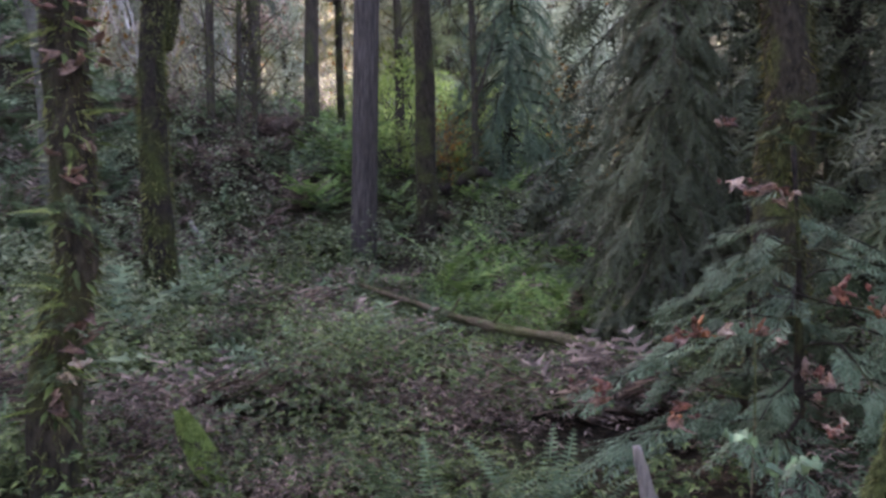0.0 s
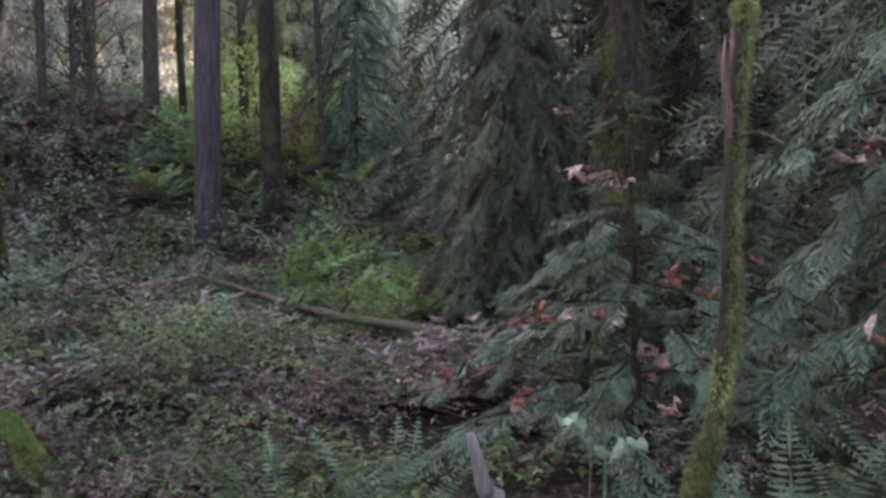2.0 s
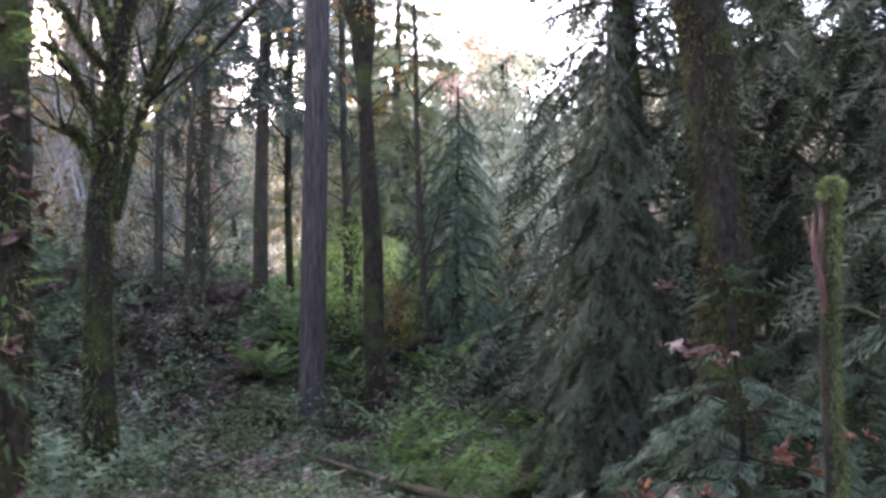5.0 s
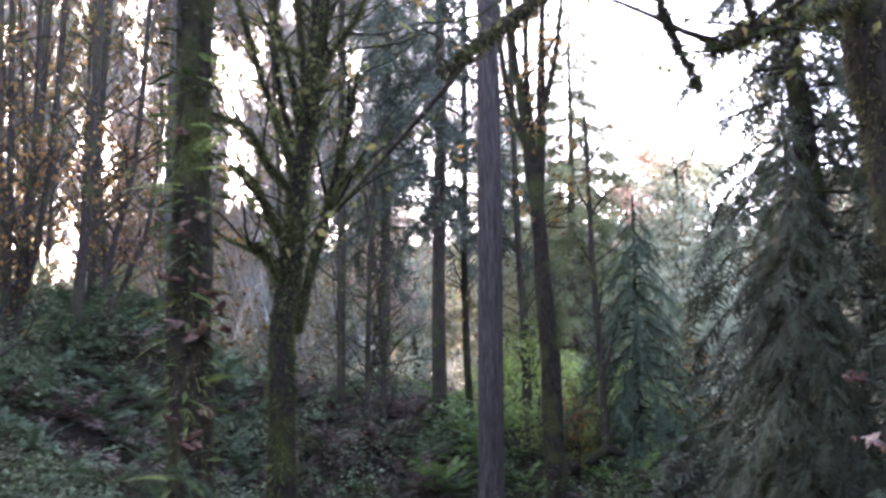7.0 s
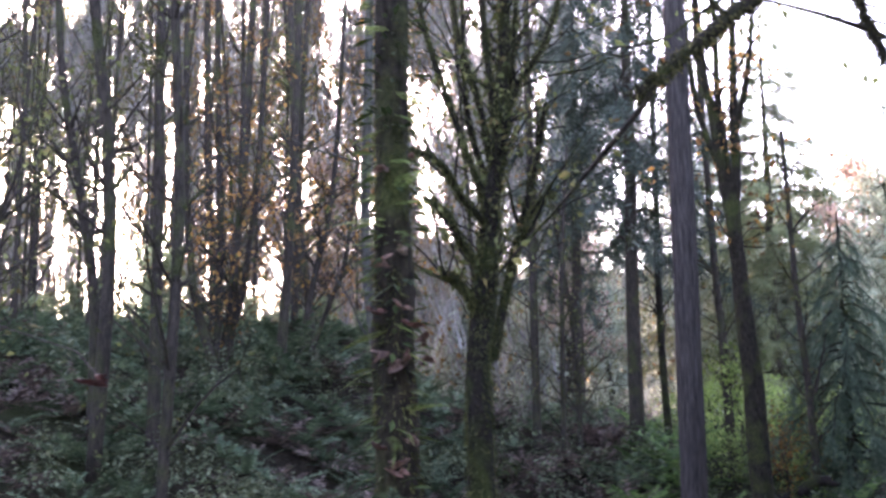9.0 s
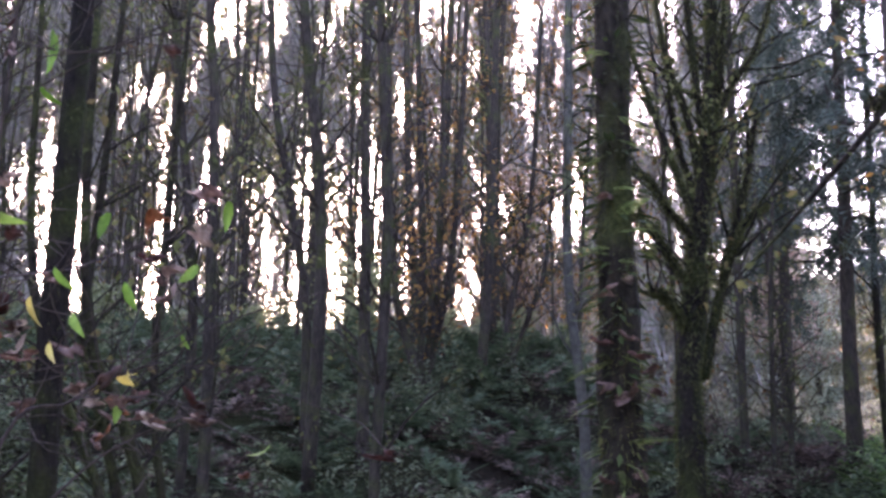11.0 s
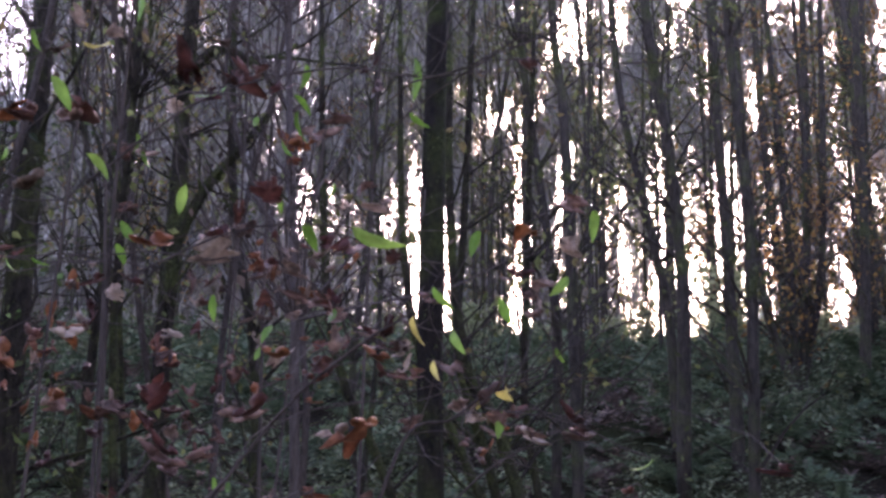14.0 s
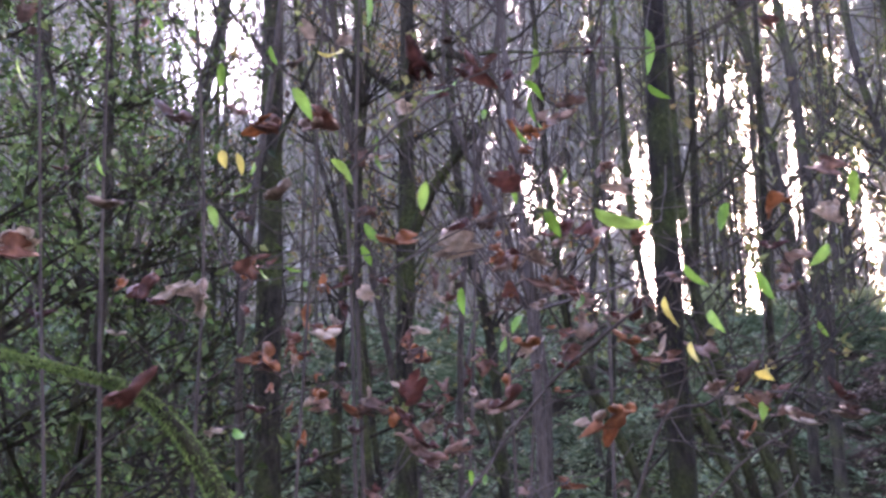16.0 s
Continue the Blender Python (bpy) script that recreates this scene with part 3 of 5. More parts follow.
# the many-limbed maple behind it
survey(0.09, 0.03, 1.49)
D = 11.0
base = spot(16.3, D, -0.2)
limbed_tree("branching_maple", "dark mossy maple with many upswept limbs", base,
            [base, aloft(16.6, -3.3, D), aloft(16.7, 3.6, D), aloft(16.2, 8.5, D), aloft(15.9, 12.5, D), aloft(15.2, 17, D), aloft(14.8, 24, D), aloft(14.3, 34, D)],
            [0.17, 0.15, 0.135, 0.115, 0.1, 0.08, 0.055, 0.02],
            [([aloft(15.9, 11.6, D), aloft(17.6, 13.6, D - .3), aloft(18.6, 15.2, D - .5), aloft(20.2, 16, D - .6), aloft(22.4, 16.4, D - .7)], 0.042),
             ([aloft(15.9, 12.6, D), aloft(17.2, 16, D), aloft(19, 21, D), aloft(20.2, 25, D)], 0.042),
             ([aloft(16.2, 9.0, D), aloft(17.5, 11.0, D - .2), aloft(18.4, 12.6, D - .3), aloft(19.6, 13.4, D - .4)], 0.038),
             ([aloft(16.5, 6.6, D), aloft(17.3, 8.2, D - .2), aloft(18.0, 9.0, D - .4), aloft(18.6, 9.2, D - .5)], 0.05),
             ([aloft(15.9, 4.5, D), aloft(15.0, 8.5, D + .2), aloft(14.1, 12, D + .2), aloft(13.2, 15.3, D + .2), aloft(12.6, 18.5, D + .2)], 0.055),
             ([aloft(15.2, 16.5, D), aloft(14.1, 19.5, D), aloft(12.6, 21.5, D), aloft(11.2, 25, D)], 0.042),
             ([aloft(15.6, 14, D), aloft(16.4, 18.5, D), aloft(17.6, 22.4, D), aloft(18.2, 28, D)], 0.042),
             ([aloft(15.4, 16, D), aloft(15.8, 20, D), aloft(16.3, 26, D), aloft(16.6, 32, D)], 0.045),
             ([aloft(15.1, 17.5, D), aloft(14.4, 21, D), aloft(13.9, 27, D)], 0.042),
             ([aloft(15.6, 13.2, D), aloft(16.9, 17, D + .3), aloft(17.3, 21, D + .4), aloft(17.2, 27, D + .4)], 0.036),
             ([aloft(15.0, 18, D), aloft(14.9, 21, D + .3), aloft(15.3, 27, D + .3)], 0.036),
             ([aloft(14.4, 11, D), aloft(13.2, 13, D), aloft(12.2, 13.6, D)], 0.026)],
            moss=8000, twigs=90, leafmat=OLIVE, leaves=1500, moss_size=0.06, sub=7, bark=BARK_DARK, moss_mat=MOSS_OLIVE)

# the maple that splits into steep stems, beside the bright clearing
D = 16.0
base = spot(2.0, D, -0.2)
limbed_tree("forked_maple", "mossy maple that forks into steep bare stems", base,
            [base, aloft(2.0, -1.5, D), aloft(2.4, 8.2, D), aloft(2.7, 12.2, D), aloft(3.3, 17, D), aloft(3.8, 20.5, D), aloft(4.1, 28, D)],
            [0.17, 0.15, 0.13, 0.11, 0.08, 0.06, 0.03],
            [([aloft(2.6, 11, D), aloft(2.3, 14, D), aloft(2.1, 19.8, D), aloft(1.6, 27, D)], 0.09),
             ([aloft(2.7, 12, D), aloft(2.9, 16, D), aloft(3.0, 19.8, D), aloft(2.8, 27, D)], 0.08),
             ([aloft(3.0, 14, D), aloft(4.2, 18, D), aloft(4.8, 25, D)], 0.06),
             ([aloft(2.2, 16, D), aloft(1.2, 20, D), aloft(0.4, 26, D)], 0.05)],
            moss=1800, twigs=50, leafmat=AUTUMN, leaves=500, leaf_size=0.13)

# the thick mossy trunk behind the cedars
survey(0.07, 0.02, 1.6)
D = 8.0
base = spot(-16.9, D, -0.2)
big = limbed_tree("old_maple", "thick old maple trunk hung with moss and ferns", base,
                  [base, aloft(-16.9, -9, D), aloft(-16.8, -2.3, D), aloft(-17.0, 1, D), aloft(-16.5, 7.6, D), aloft(-16.0, 13, D), aloft(-15.3, 20, D), aloft(-15, 34, D), aloft(-14, 50, D)],
                  [0.24, 0.21, 0.19, 0.185, 0.18, 0.18, 0.17, 0.14],
                  [([aloft(-15.3, 20, D), aloft(-13.7, 19.5, D - .5), aloft(-10, 18.9, D - 1), aloft(-7.2, 18.1, D - 1.5)], 0.075),
                   ([aloft(-14, 24, D), aloft(-6, 24, D - 1), aloft(-0.3, 22.6, D - 1.6), aloft(4.6, 19.6, D - 1.9), aloft(7.6, 17.5, D - 2)], 0.07),
                   ([aloft(-14, 28, D), aloft(-7.5, 25.5, D - 1.2), aloft(-4.7, 22.5, D - 1.6), aloft(-5.2, 19.5, D - 1.7), aloft(-6.8, 15.8, D - 1.7)], 0.03)],
                  moss=9000, twigs=0, sub=6, leafmat=OLIVE, leaves=260, leaf_size=0.07, moss_size=0.06, moss_mat=MOSS_BROWN)

# the dark drooping hemlock and its neighbours
survey(0.03, 0.02, 1.6)
h = conifer("hemlock_tree", "dark hemlock with drooping boughs down to the ground", 4.9, 1.15, 0.25, 130, 80, NEEDLE_DARK, BARK_ALDER, 0.085, 0.95, leaf=FINE_SPRAY, size=0.3, apart=True)
h.location = spot(-11.2, 10.0)
h2 = conifer("hemlock_tree", "tall dark hemlock with dense hanging boughs", 13, 2.5, 0.6, 110, 42, NEEDLE_DARK, BARK_DARK, 0.17, 0.75, leaf=HANGING_SPRAY, size=0.52)
h2.location = spot(-20, 12.5)
for bb, dd, sc in ((-27, 11, 0.9), (-34, 9, 0.85), (-12.8, 14.5, 0.95), (-24, 18, 1.2), (-16, 17, 1.1), (-31, 14, 1.1)):
    copy_thing(h2, pose(*spot(bb, dd), 0, 0, bb * 31) @ Matrix.Diagonal((sc * 1.2, sc * 1.2, sc, 1)))
e = conifer("dark_fir", "dark fir with tiers of ragged hanging boughs", 15, 2.5, 3.8, 66, 40, NEEDLE_FIR, BARK_ALDER, 0.13, 0.7, size=0.54)
e.location = spot(8.0, 20)
copy_thing(e, pose(*spot(11.0, 24), 0, 0, 70) @ Matrix.Scale(0.95, 4))
w = conifer("drooping_fir", "young green fir with long hanging boughs", 4.7, 1.8, 0.3, 80, 56, NEEDLE_TEAL, BARK_DARK, 0.06, 0.9, leaf=FINE_SPRAY, size=0.42)
w.location = spot(-2.6, 19)
p2 = conifer("pale_conifer", "distant blue-green conifer, paled to imitate haze", 15, 3.4, 0.5, 120, 48, NEEDLE_HAZED, BARK_ALDER, 0.2, 0.35, size=0.75)
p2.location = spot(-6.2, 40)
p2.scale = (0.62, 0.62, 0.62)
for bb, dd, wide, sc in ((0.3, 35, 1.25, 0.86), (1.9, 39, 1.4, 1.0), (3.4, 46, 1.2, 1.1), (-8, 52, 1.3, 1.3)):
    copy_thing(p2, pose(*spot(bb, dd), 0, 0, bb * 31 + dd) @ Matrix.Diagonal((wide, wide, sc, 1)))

larch = conifer("olive_tree", "tall tree with thin olive-green foliage", 15, 2.9, 1.5, 110, 52, OLIVE_HAZED, BARK_ALDER, 0.16, 0.2, size=0.6)
larch.location = spot(0.8, 34)
copy_thing(larch, pose(*spot(11.5, 40), 0, 0, 50) @ Matrix.Scale(1.1, 4))
copy_thing(larch, pose(*spot(4.6, 46), 0, 0, 130) @ Matrix.Scale(1.25, 4))
glow = twiggy("autumn_tree", "rounded tree with orange-pink autumn leaves", [(0, 0, -0.2), (0.2, 0, 2.5), (0, 0.1, 5.5), (0.2, 0, 9)], [0.14, 0.11, 0.08, 0.03], BARK_ALDER, RUST, 90, 2200, 0.22, "", 0.42, 2.4, 0.8, sides=7)
glow.location, glow.scale = spot(-2.2, 44), (1.15, 1.15, 1.15)
copy_thing(glow, pose(*spot(-5.2, 50), 0, 0, 130) @ Matrix.Scale(1.3, 4))
copy_thing(glow, pose(*spot(-4.0, 56), 0, 0, 20) @ Matrix.Scale(1.5, 4))
copy_thing(glow, pose(*spot(11.0, 30), 0, 0, 60) @ Matrix.Scale(0.6, 4))
copy_thing(glow, pose(*spot(25.2, 34), 0, 0, 60) @ Matrix.Scale(0.7, 4))

haze = twiggy("pale_tree", "distant grey-green rounded tree, paled to imitate haze", [(0, 0, -0.2), (0.2, 0, 2.0), (0, 0.2, 4.5), (0.3, 0, 8)], [0.14, 0.11, 0.08, 0.03], BARK_ALDER, NEEDLE_HAZED, 110, 4200, 0.2, "", 0.12, 2.3, 0.7, sides=7)
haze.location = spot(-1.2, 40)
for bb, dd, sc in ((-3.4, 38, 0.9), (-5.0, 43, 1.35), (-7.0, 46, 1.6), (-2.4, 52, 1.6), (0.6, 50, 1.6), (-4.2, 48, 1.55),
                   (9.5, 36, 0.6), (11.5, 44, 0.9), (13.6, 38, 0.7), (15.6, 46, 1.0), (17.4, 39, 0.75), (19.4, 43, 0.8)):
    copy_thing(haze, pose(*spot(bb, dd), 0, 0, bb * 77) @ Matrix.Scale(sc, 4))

# bright bushes in the clearing at the end of the hollow
bush = twiggy("leafy_bush", "yellow-green leafy bush in the clearing", [(0, 0, -0.1), (0.1, 0, 0.6), (0.0, 0.1, 1.3), (0.1, 0, 2.0)], [0.03, 0.025, 0.015, 0.006], BARK_ALDER, LIME, 50, 900, 0.1, "bushes in the clearing", 0.05, 1.1, 0.7, sides=6)
bush.location = spot(2.9, 20)
for b, d, sc in ((0.6, 21, 0.8), (-1.2, 23, 1.0), (4.2, 22, 0.9), (1.6, 24, 1.0), (-3.2, 25, 1.0), (3.4, 18.5, 0.6), (0.0, 18.2, 0.5), (-2.2, 20, 0.7), (5.8, 24, 0.7), (4.8, 28, 0.9), (-4.6, 27, 1.0), (2.4, 29, 1.0), (-0.4, 30, 1.0)):
    copy_thing(bush, pose(*spot(b, d), 0, 0, b * 90) @ Matrix.Diagonal((sc * 1.05, sc * 1.05, sc * 0.72, 1)))
rust = twiggy("autumn_bush", "small bush with yellow and rust autumn leaves", [(0, 0, -0.1), (0.1, 0, 0.8), (0.0, 0.1, 1.6), (0.1, 0, 2.6)], [0.03, 0.025, 0.015, 0.006], BARK_ALDER, AUTUMN, 40, 450, 0.1, "bushes in the clearing", 0.2, 0.9, 0.7, sides=6)
rust.location = spot(-5.6, 19)
for b, d, sc in ((-0.6, 18.5, 0.5), (0.6, 17.8, 0.6), (-9, 22, 0.8)):
    copy_thing(rust, pose(*spot(b, d), 0, 0, b * 90) @ Matrix.Scale(sc, 4))

brush = twiggy("ridge_bush", "rounded green bush on the crest of the bank", [(0, 0, -0.2), (0.1, 0, 0.5), (0.0, 0.1, 1.0), (0.1, 0, 1.5)], [0.03, 0.025, 0.015, 0.006], BARK_ALDER, OLIVE_HAZED, 40, 1100, 0.13, "bushes on the crest", 0.0, 1.3, 0.45, sides=6)
brush.location = spot(34, 21)
for i in range(20):
    b = 23 + i * 1.9 + rng.uniform(-0.8, 0.8)
    copy_thing(brush, pose(*spot(b, rng.uniform(21, 27)), 0, 0, i * 71) @ Matrix.Scale(rng.uniform(0.35, 0.65), 4))

# cedars on the right
c1 = conifer("cedar_sapling", "low cedar with blue-green fronds and caught dead leaves", 1.6, 1.3, 0.12, 30, 26, CEDAR_GREEN, BARK_DARK, 0.03, 0.45, leaf=CEDAR_FROND, size=0.3, apart=True, flat=True)
c1.location = spot(-18.5, 5.2)
copy_thing(c1, pose(*spot(-15.5, 6.0), 0, 0, 90) @ Matrix.Scale(0.85, 4))
copy_thing(c1, pose(*spot(-23, 5.8), 0, 0, 200) @ Matrix.Scale(0.95, 4))
c2 = conifer("cedar_tree", "cedar with long drooping blue-green fronds", 6.5, 1.35, 0.3, 66, 30, CEDAR_GREEN, BARK_DARK, 0.1, 0.8, leaf=CEDAR_FROND, size=0.36, apart=True, flat=True)
c2.location = spot(-33.5, 5.7)

# slender trunks: bearing and rise of places along each, distance, foot radius
STEMS = [
    (BARK_DARK, 4.9, 0.075, ((49.3, -2.6), (49.4, 8), (49.2, 24), (49.0, 45))),
    (BARK_ALDER, 10.5, 0.07, ((41.4, -2.6), (41.5, 6), (41.9, 18.2), (42.5, 24.2), (43, 40))),
    (BARK_ALDER, 11.0, 0.06, ((42.7, -2.6), (42.4, 6), (43.0, 12.7), (44.5, 24.2), (45, 38))),
    (BARK_ALDER, 11.0, 0.07, ((32.4, -2.4), (32.0, 12), (32.7, 24), (33, 40))),
    (BARK_ALDER, 12.0, 0.085, ((36.0, -2.5), (35.6, 9), (36.2, 17), (37.2, 24.2), (38, 38))),
    (BARK_ALDER, 13.5, 0.07, ((36.2, 0), (36.4, 7.4), (37.6, 14), (38.9, 21.2), (39.5, 34))),
    (BARK_ALDER, 18.0, 0.1, ((29.6, 3), (29.3, 9), (28.9, 14.9), (28.5, 28))),
    (BARK_ALDER, 18.0, 0.1, ((27.5, 3), (27.1, 9), (26.9, 13.3), (26.5, 28))),
    (BARK_PALE, 14.0, 0.085, ((22.0, 2), (22.8, 10), (22.7, 20.2), (22.5, 36))),
    (BARK_ALDER, 12.0, 0.05, ((53.2, -1), (53.6, 4.2), (52.8, 13.9), (52.5, 26))),
    (BARK_MOSSY, 7.0, 0.05, ((44.0, -5), (45.7, 1.6), (47.3, 4.6), (48.3, 12), (48.5, 24))),
    (BARK_MOSSY, 7.5, 0.04, ((51.0, -4), (52.2, 0), (54.6, 5.6), (55.5, 14), (56, 26))),
    (BARK_MOSSY, 6.5, 0.1, ((71.1, -5), (71.1, 5), (70.9, 24), (70.5, 45))),
    (BARK_MOSSY, 7.2, 0.04, ((45.2, -5), (46.9, 2), (47.9, 6), (47.5, 14), (47, 26))),
    (BARK_MOSSY, 7.6, 0.035, ((43.3, -4), (44.2, 3), (44.0, 12), (43.5, 24))),
    (BARK_MOSSY, 6.8, 0.035, ((46, -5), (47.5, 0), (49.8, 5), (51, 12), (51.4, 25))),
    (BARK_ALDER, 9.0, 0.085, ((76.6, -2), (76.1, 3.1), (74.9, 18.1), (73.5, 24.1), (72, 38))),
    (BARK_ALDER, 10.0, 0.11, ((83, -3), (83.1, 8.9), (83.2, 23.2), (83.5, 40))),
    (BARK_MOSSY, 9.5, 0.06, ((58.5, -3), (59, 6), (60.5, 14), (61, 28))),
    (BARK_MOSSY, 9.0, 0.05, ((67.5, -3), (67.2, 6), (66.2, 20), (66, 30))),
    (BARK_ALDER, 13.0, 0.09, ((33.1, 2), (33.2, 10), (33.5, 21.7), (33.6, 36))),
    (BARK_ALDER, 19.0, 0.06, ((12.1, 0), (12.0, 5), (11.9, 9.4), (11.4, 16))),
    (BARK_ALDER, 20.0, 0.06, ((11.2, 1), (11.3, 5), (11.8, 9), (12.5, 14))),
    (BARK_ALDER, 20.0, 0.1, ((13.5, 1), (13.5, 10), (13.5, 20.1), (13.4, 32))),
    (BARK_ALDER, 18.0, 0.075, ((-0.7, -1), (-0.6, 3), (-0.4, 6.9), (-0.2, 16))),
    (BARK_ALDER, 20.0, 0.1, ((3.4, 1), (3.5, 5), (3.7, 9.8), (4.0, 24))),
    (BARK_DARK, 22.0, 0.09, ((6.5, 0), (6.7, 6), (6.6, 14), (6.4, 28))),
    (BARK_ALDER, 22.0, 0.11, ((25.6, 3), (25.9, 7.8), (26.6, 13.7), (27.4, 28))),
    (BARK_ALDER, 20.0, 0.1, ((30.6, 3), (30.4, 8), (31.0, 16), (31.4, 30))),
    (BARK_ALDER, 16.0, 0.08, ((30.3, 4), (31.4, 8), (32.0, 15), (32.4, 28))),
    (BARK_ALDER, 16.2, 0.075, ((30.1, 4), (30.0, 9), (30.3, 17), (30.9, 30))),
    (BARK_ALDER, 16.4, 0.07, ((29.7, 4), (28.6, 9), (28.0, 16), (27.6, 28))),
    (BARK_ALDER, 16.3, 0.06, ((29.9, 4), (29.3, 8), (29.0, 15), (29.2, 28))),
    (BARK_ALDER, 19.0, 0.07, ((26.6, 4.5), (25.6, 9), (24.6, 14), (24.0, 24))),
    (BARK_ALDER, 19.4, 0.055, ((26.2, 4.5), (24.8, 7.5), (23.9, 10), (23.2, 16))),
]
for bark, d, r, way in STEMS:
    survey(*((-0.13, 0.0, 1.607) if way[0][0] > 28 else (0.09, 0.03, 1.49)))
    foot = spot(way[0][0], d, -0.25)
    pts = [foot] + [p for p in (aloft(b, v, d) for b, v in way) if p.z > foot.z + 0.5]
    pts = [Vector(p) - foot for p in pts]
    mossy = bark is BARK_MOSSY
    nm, lab = ("mossy_sapling", "thin leaning mossy stem with bare twigs") if mossy else (("pale_birch", "slender pale grey trunk with lichen") if bark is BARK_PALE else ("alder_tree", "slender dark alder trunk with bare upswept twigs"))
    twiggy(nm, lab, pts, [r * 0.95, r * 0.87, r * 0.8, r * 0.7, r * 0.45], bark, AUTUMN if 22.4 < way[0][0] < 31 else OLIVE, 0 if d < 6 else (10 if d < 9 else 34), (360 if 22.4 < way[0][0] < 31 else 300) if d > 9 else 60, 0.08,
           "slender trunks on the bank", 0.3, 1.5, 1.0, moss=900 if mossy else (500 if d < 6 else 0), at=foot)

# mossy tree whose arching limbs cross behind the thicket
survey(-0.14, 0.0, 1.607)
D = 8.0
base = spot(63.6, D, -0.2)
limbed_tree("arching_maple", "mossy maple with dark arching limbs behind the thicket", base,
            [base, aloft(63.7, -2, D), aloft(63.7, 6, D), aloft(63.4, 13, D), aloft(63.3, 20, D), aloft(62.8, 34, D)], [0.085, 0.075, 0.07, 0.065, 0.06, 0.03],
            [([aloft(63.4, 11, D), aloft(62.0, 14, D - .1), aloft(60.4, 16, D - .3), aloft(58.7, 18.3, D - .4)], 0.05),
             ([aloft(63.3, 20, D), aloft(61.6, 21.5, D - .2), aloft(59.2, 20.6, D - .4), aloft(57.5, 18.6, D - .5)], 0.045),
             ([aloft(63.3, 19, D), aloft(66, 21, D), aloft(69, 23, D)], 0.04)], moss=2600, twigs=30, leafmat=OLIVE, leaves=160, leaf_size=0.08)

# the wood on the ridge and beyond: a few kinds of slender tree, repeated
survey(0.0, 0.0, EYE)
KINDS = []
for i in range(6):
    hgt = rng.uniform(13, 18)
    lean = rng.normal(size=2) * 0.6
    pts = [(0, 0, -0.4), (lean[0] * 0.2 + rng.normal() * 0.15, lean[1] * 0.2, hgt * 0.3), (lean[0] * 0.7 + rng.normal() * 0.2, lean[1] * 0.6, hgt * 0.65), (lean[0] * 1.5, lean[1] * 1.5, hgt)]
    mat, lab = [(OLIVE, "slender trunk with thin olive leaves"), (AUTUMN, "slender trunk with sparse yellow-brown leaves"), (OLIVE, "slender dark trunk with bare twigs")][i % 3]
    KINDS.append(twiggy("woodland_tree", lab, pts, [0.095, 0.075, 0.06, 0.045, 0.02], BARK_ALDER, mat, 44, (1000, 1100, 800)[i % 3], 0.11, "wood on the ridge", 0.18, 2.2, 1.1, sides=7))
    KINDS[-1].location = spot(26 + i * 7, 27 + 2 * i)
places = []
while len(places) < 88:
    b, d = rng.uniform(8, 98), rng.uniform(21, 52)
    if b < 22 and (d < 25 or b < 16 or rng.uniform() < 0.5):
        continue
    p = spot(b, d, -0.1)
    if all((p - q).length > 1.1 for q in places):
        places.append(p)
for i, p in enumerate(places):
    copy_thing(KINDS[i % 6], pose(*p, 0, 0, rng.uniform(0, 360)) @ Matrix.Diagonal((*([rng.uniform(0.55, 1.0)] * 2), rng.uniform(0.8, 1.15), 1)))
# slim poles before the evening light
for i in range(18):
    copy_thing(KINDS[2 + 3 * (i % 2)], pose(*spot(rng.uniform(30, 56), rng.uniform(19, 32), -0.1), 0, 0, rng.uniform(0, 360)) @ Matrix.Diagonal((0.5, 0.5, rng.uniform(0.9, 1.1), 1)))
# unseen trees that close the wood behind and beside the path, and darken it
for i in range(18):
    b, d = rng.uniform(110, 315), rng.uniform(9, 32)
    p = spot(b, d, -0.1)
    src = h2 if i % 9 == 0 else KINDS[i % 6]
    copy_thing(src, pose(*p, 0, 0, rng.uniform(0, 360)) @ Matrix.Scale(rng.uniform(0.8, 1.1), 4))

# maples out of view, added to keep sky light off the near ground
broad = twiggy("broad_maple", "tall leafy maple out of view, added to shade the near ground", [(0, 0, -0.3), (0.2, 0, 3.5), (0, 0.2, 7.5), (0.2, 0, 12)], [0.2, 0.16, 0.11, 0.03], BARK_MOSSY, OLIVE, 70, 3000, 0.3, "wood behind the path", 0.2, 3.0, 0.7, sides=9)
broad.location = spot(195, 6.5)
for b, d, sc in ((222, 7, 1.1), (250, 9, 1.0), (283, 8, 0.9), (165, 13, 1.1), (232, 13, 1.2), (200, 15, 1.0)):
    copy_thing(broad, pose(*spot(b, d, -0.1), 0, 0, b * 7) @ Matrix.Scale(sc, 4))


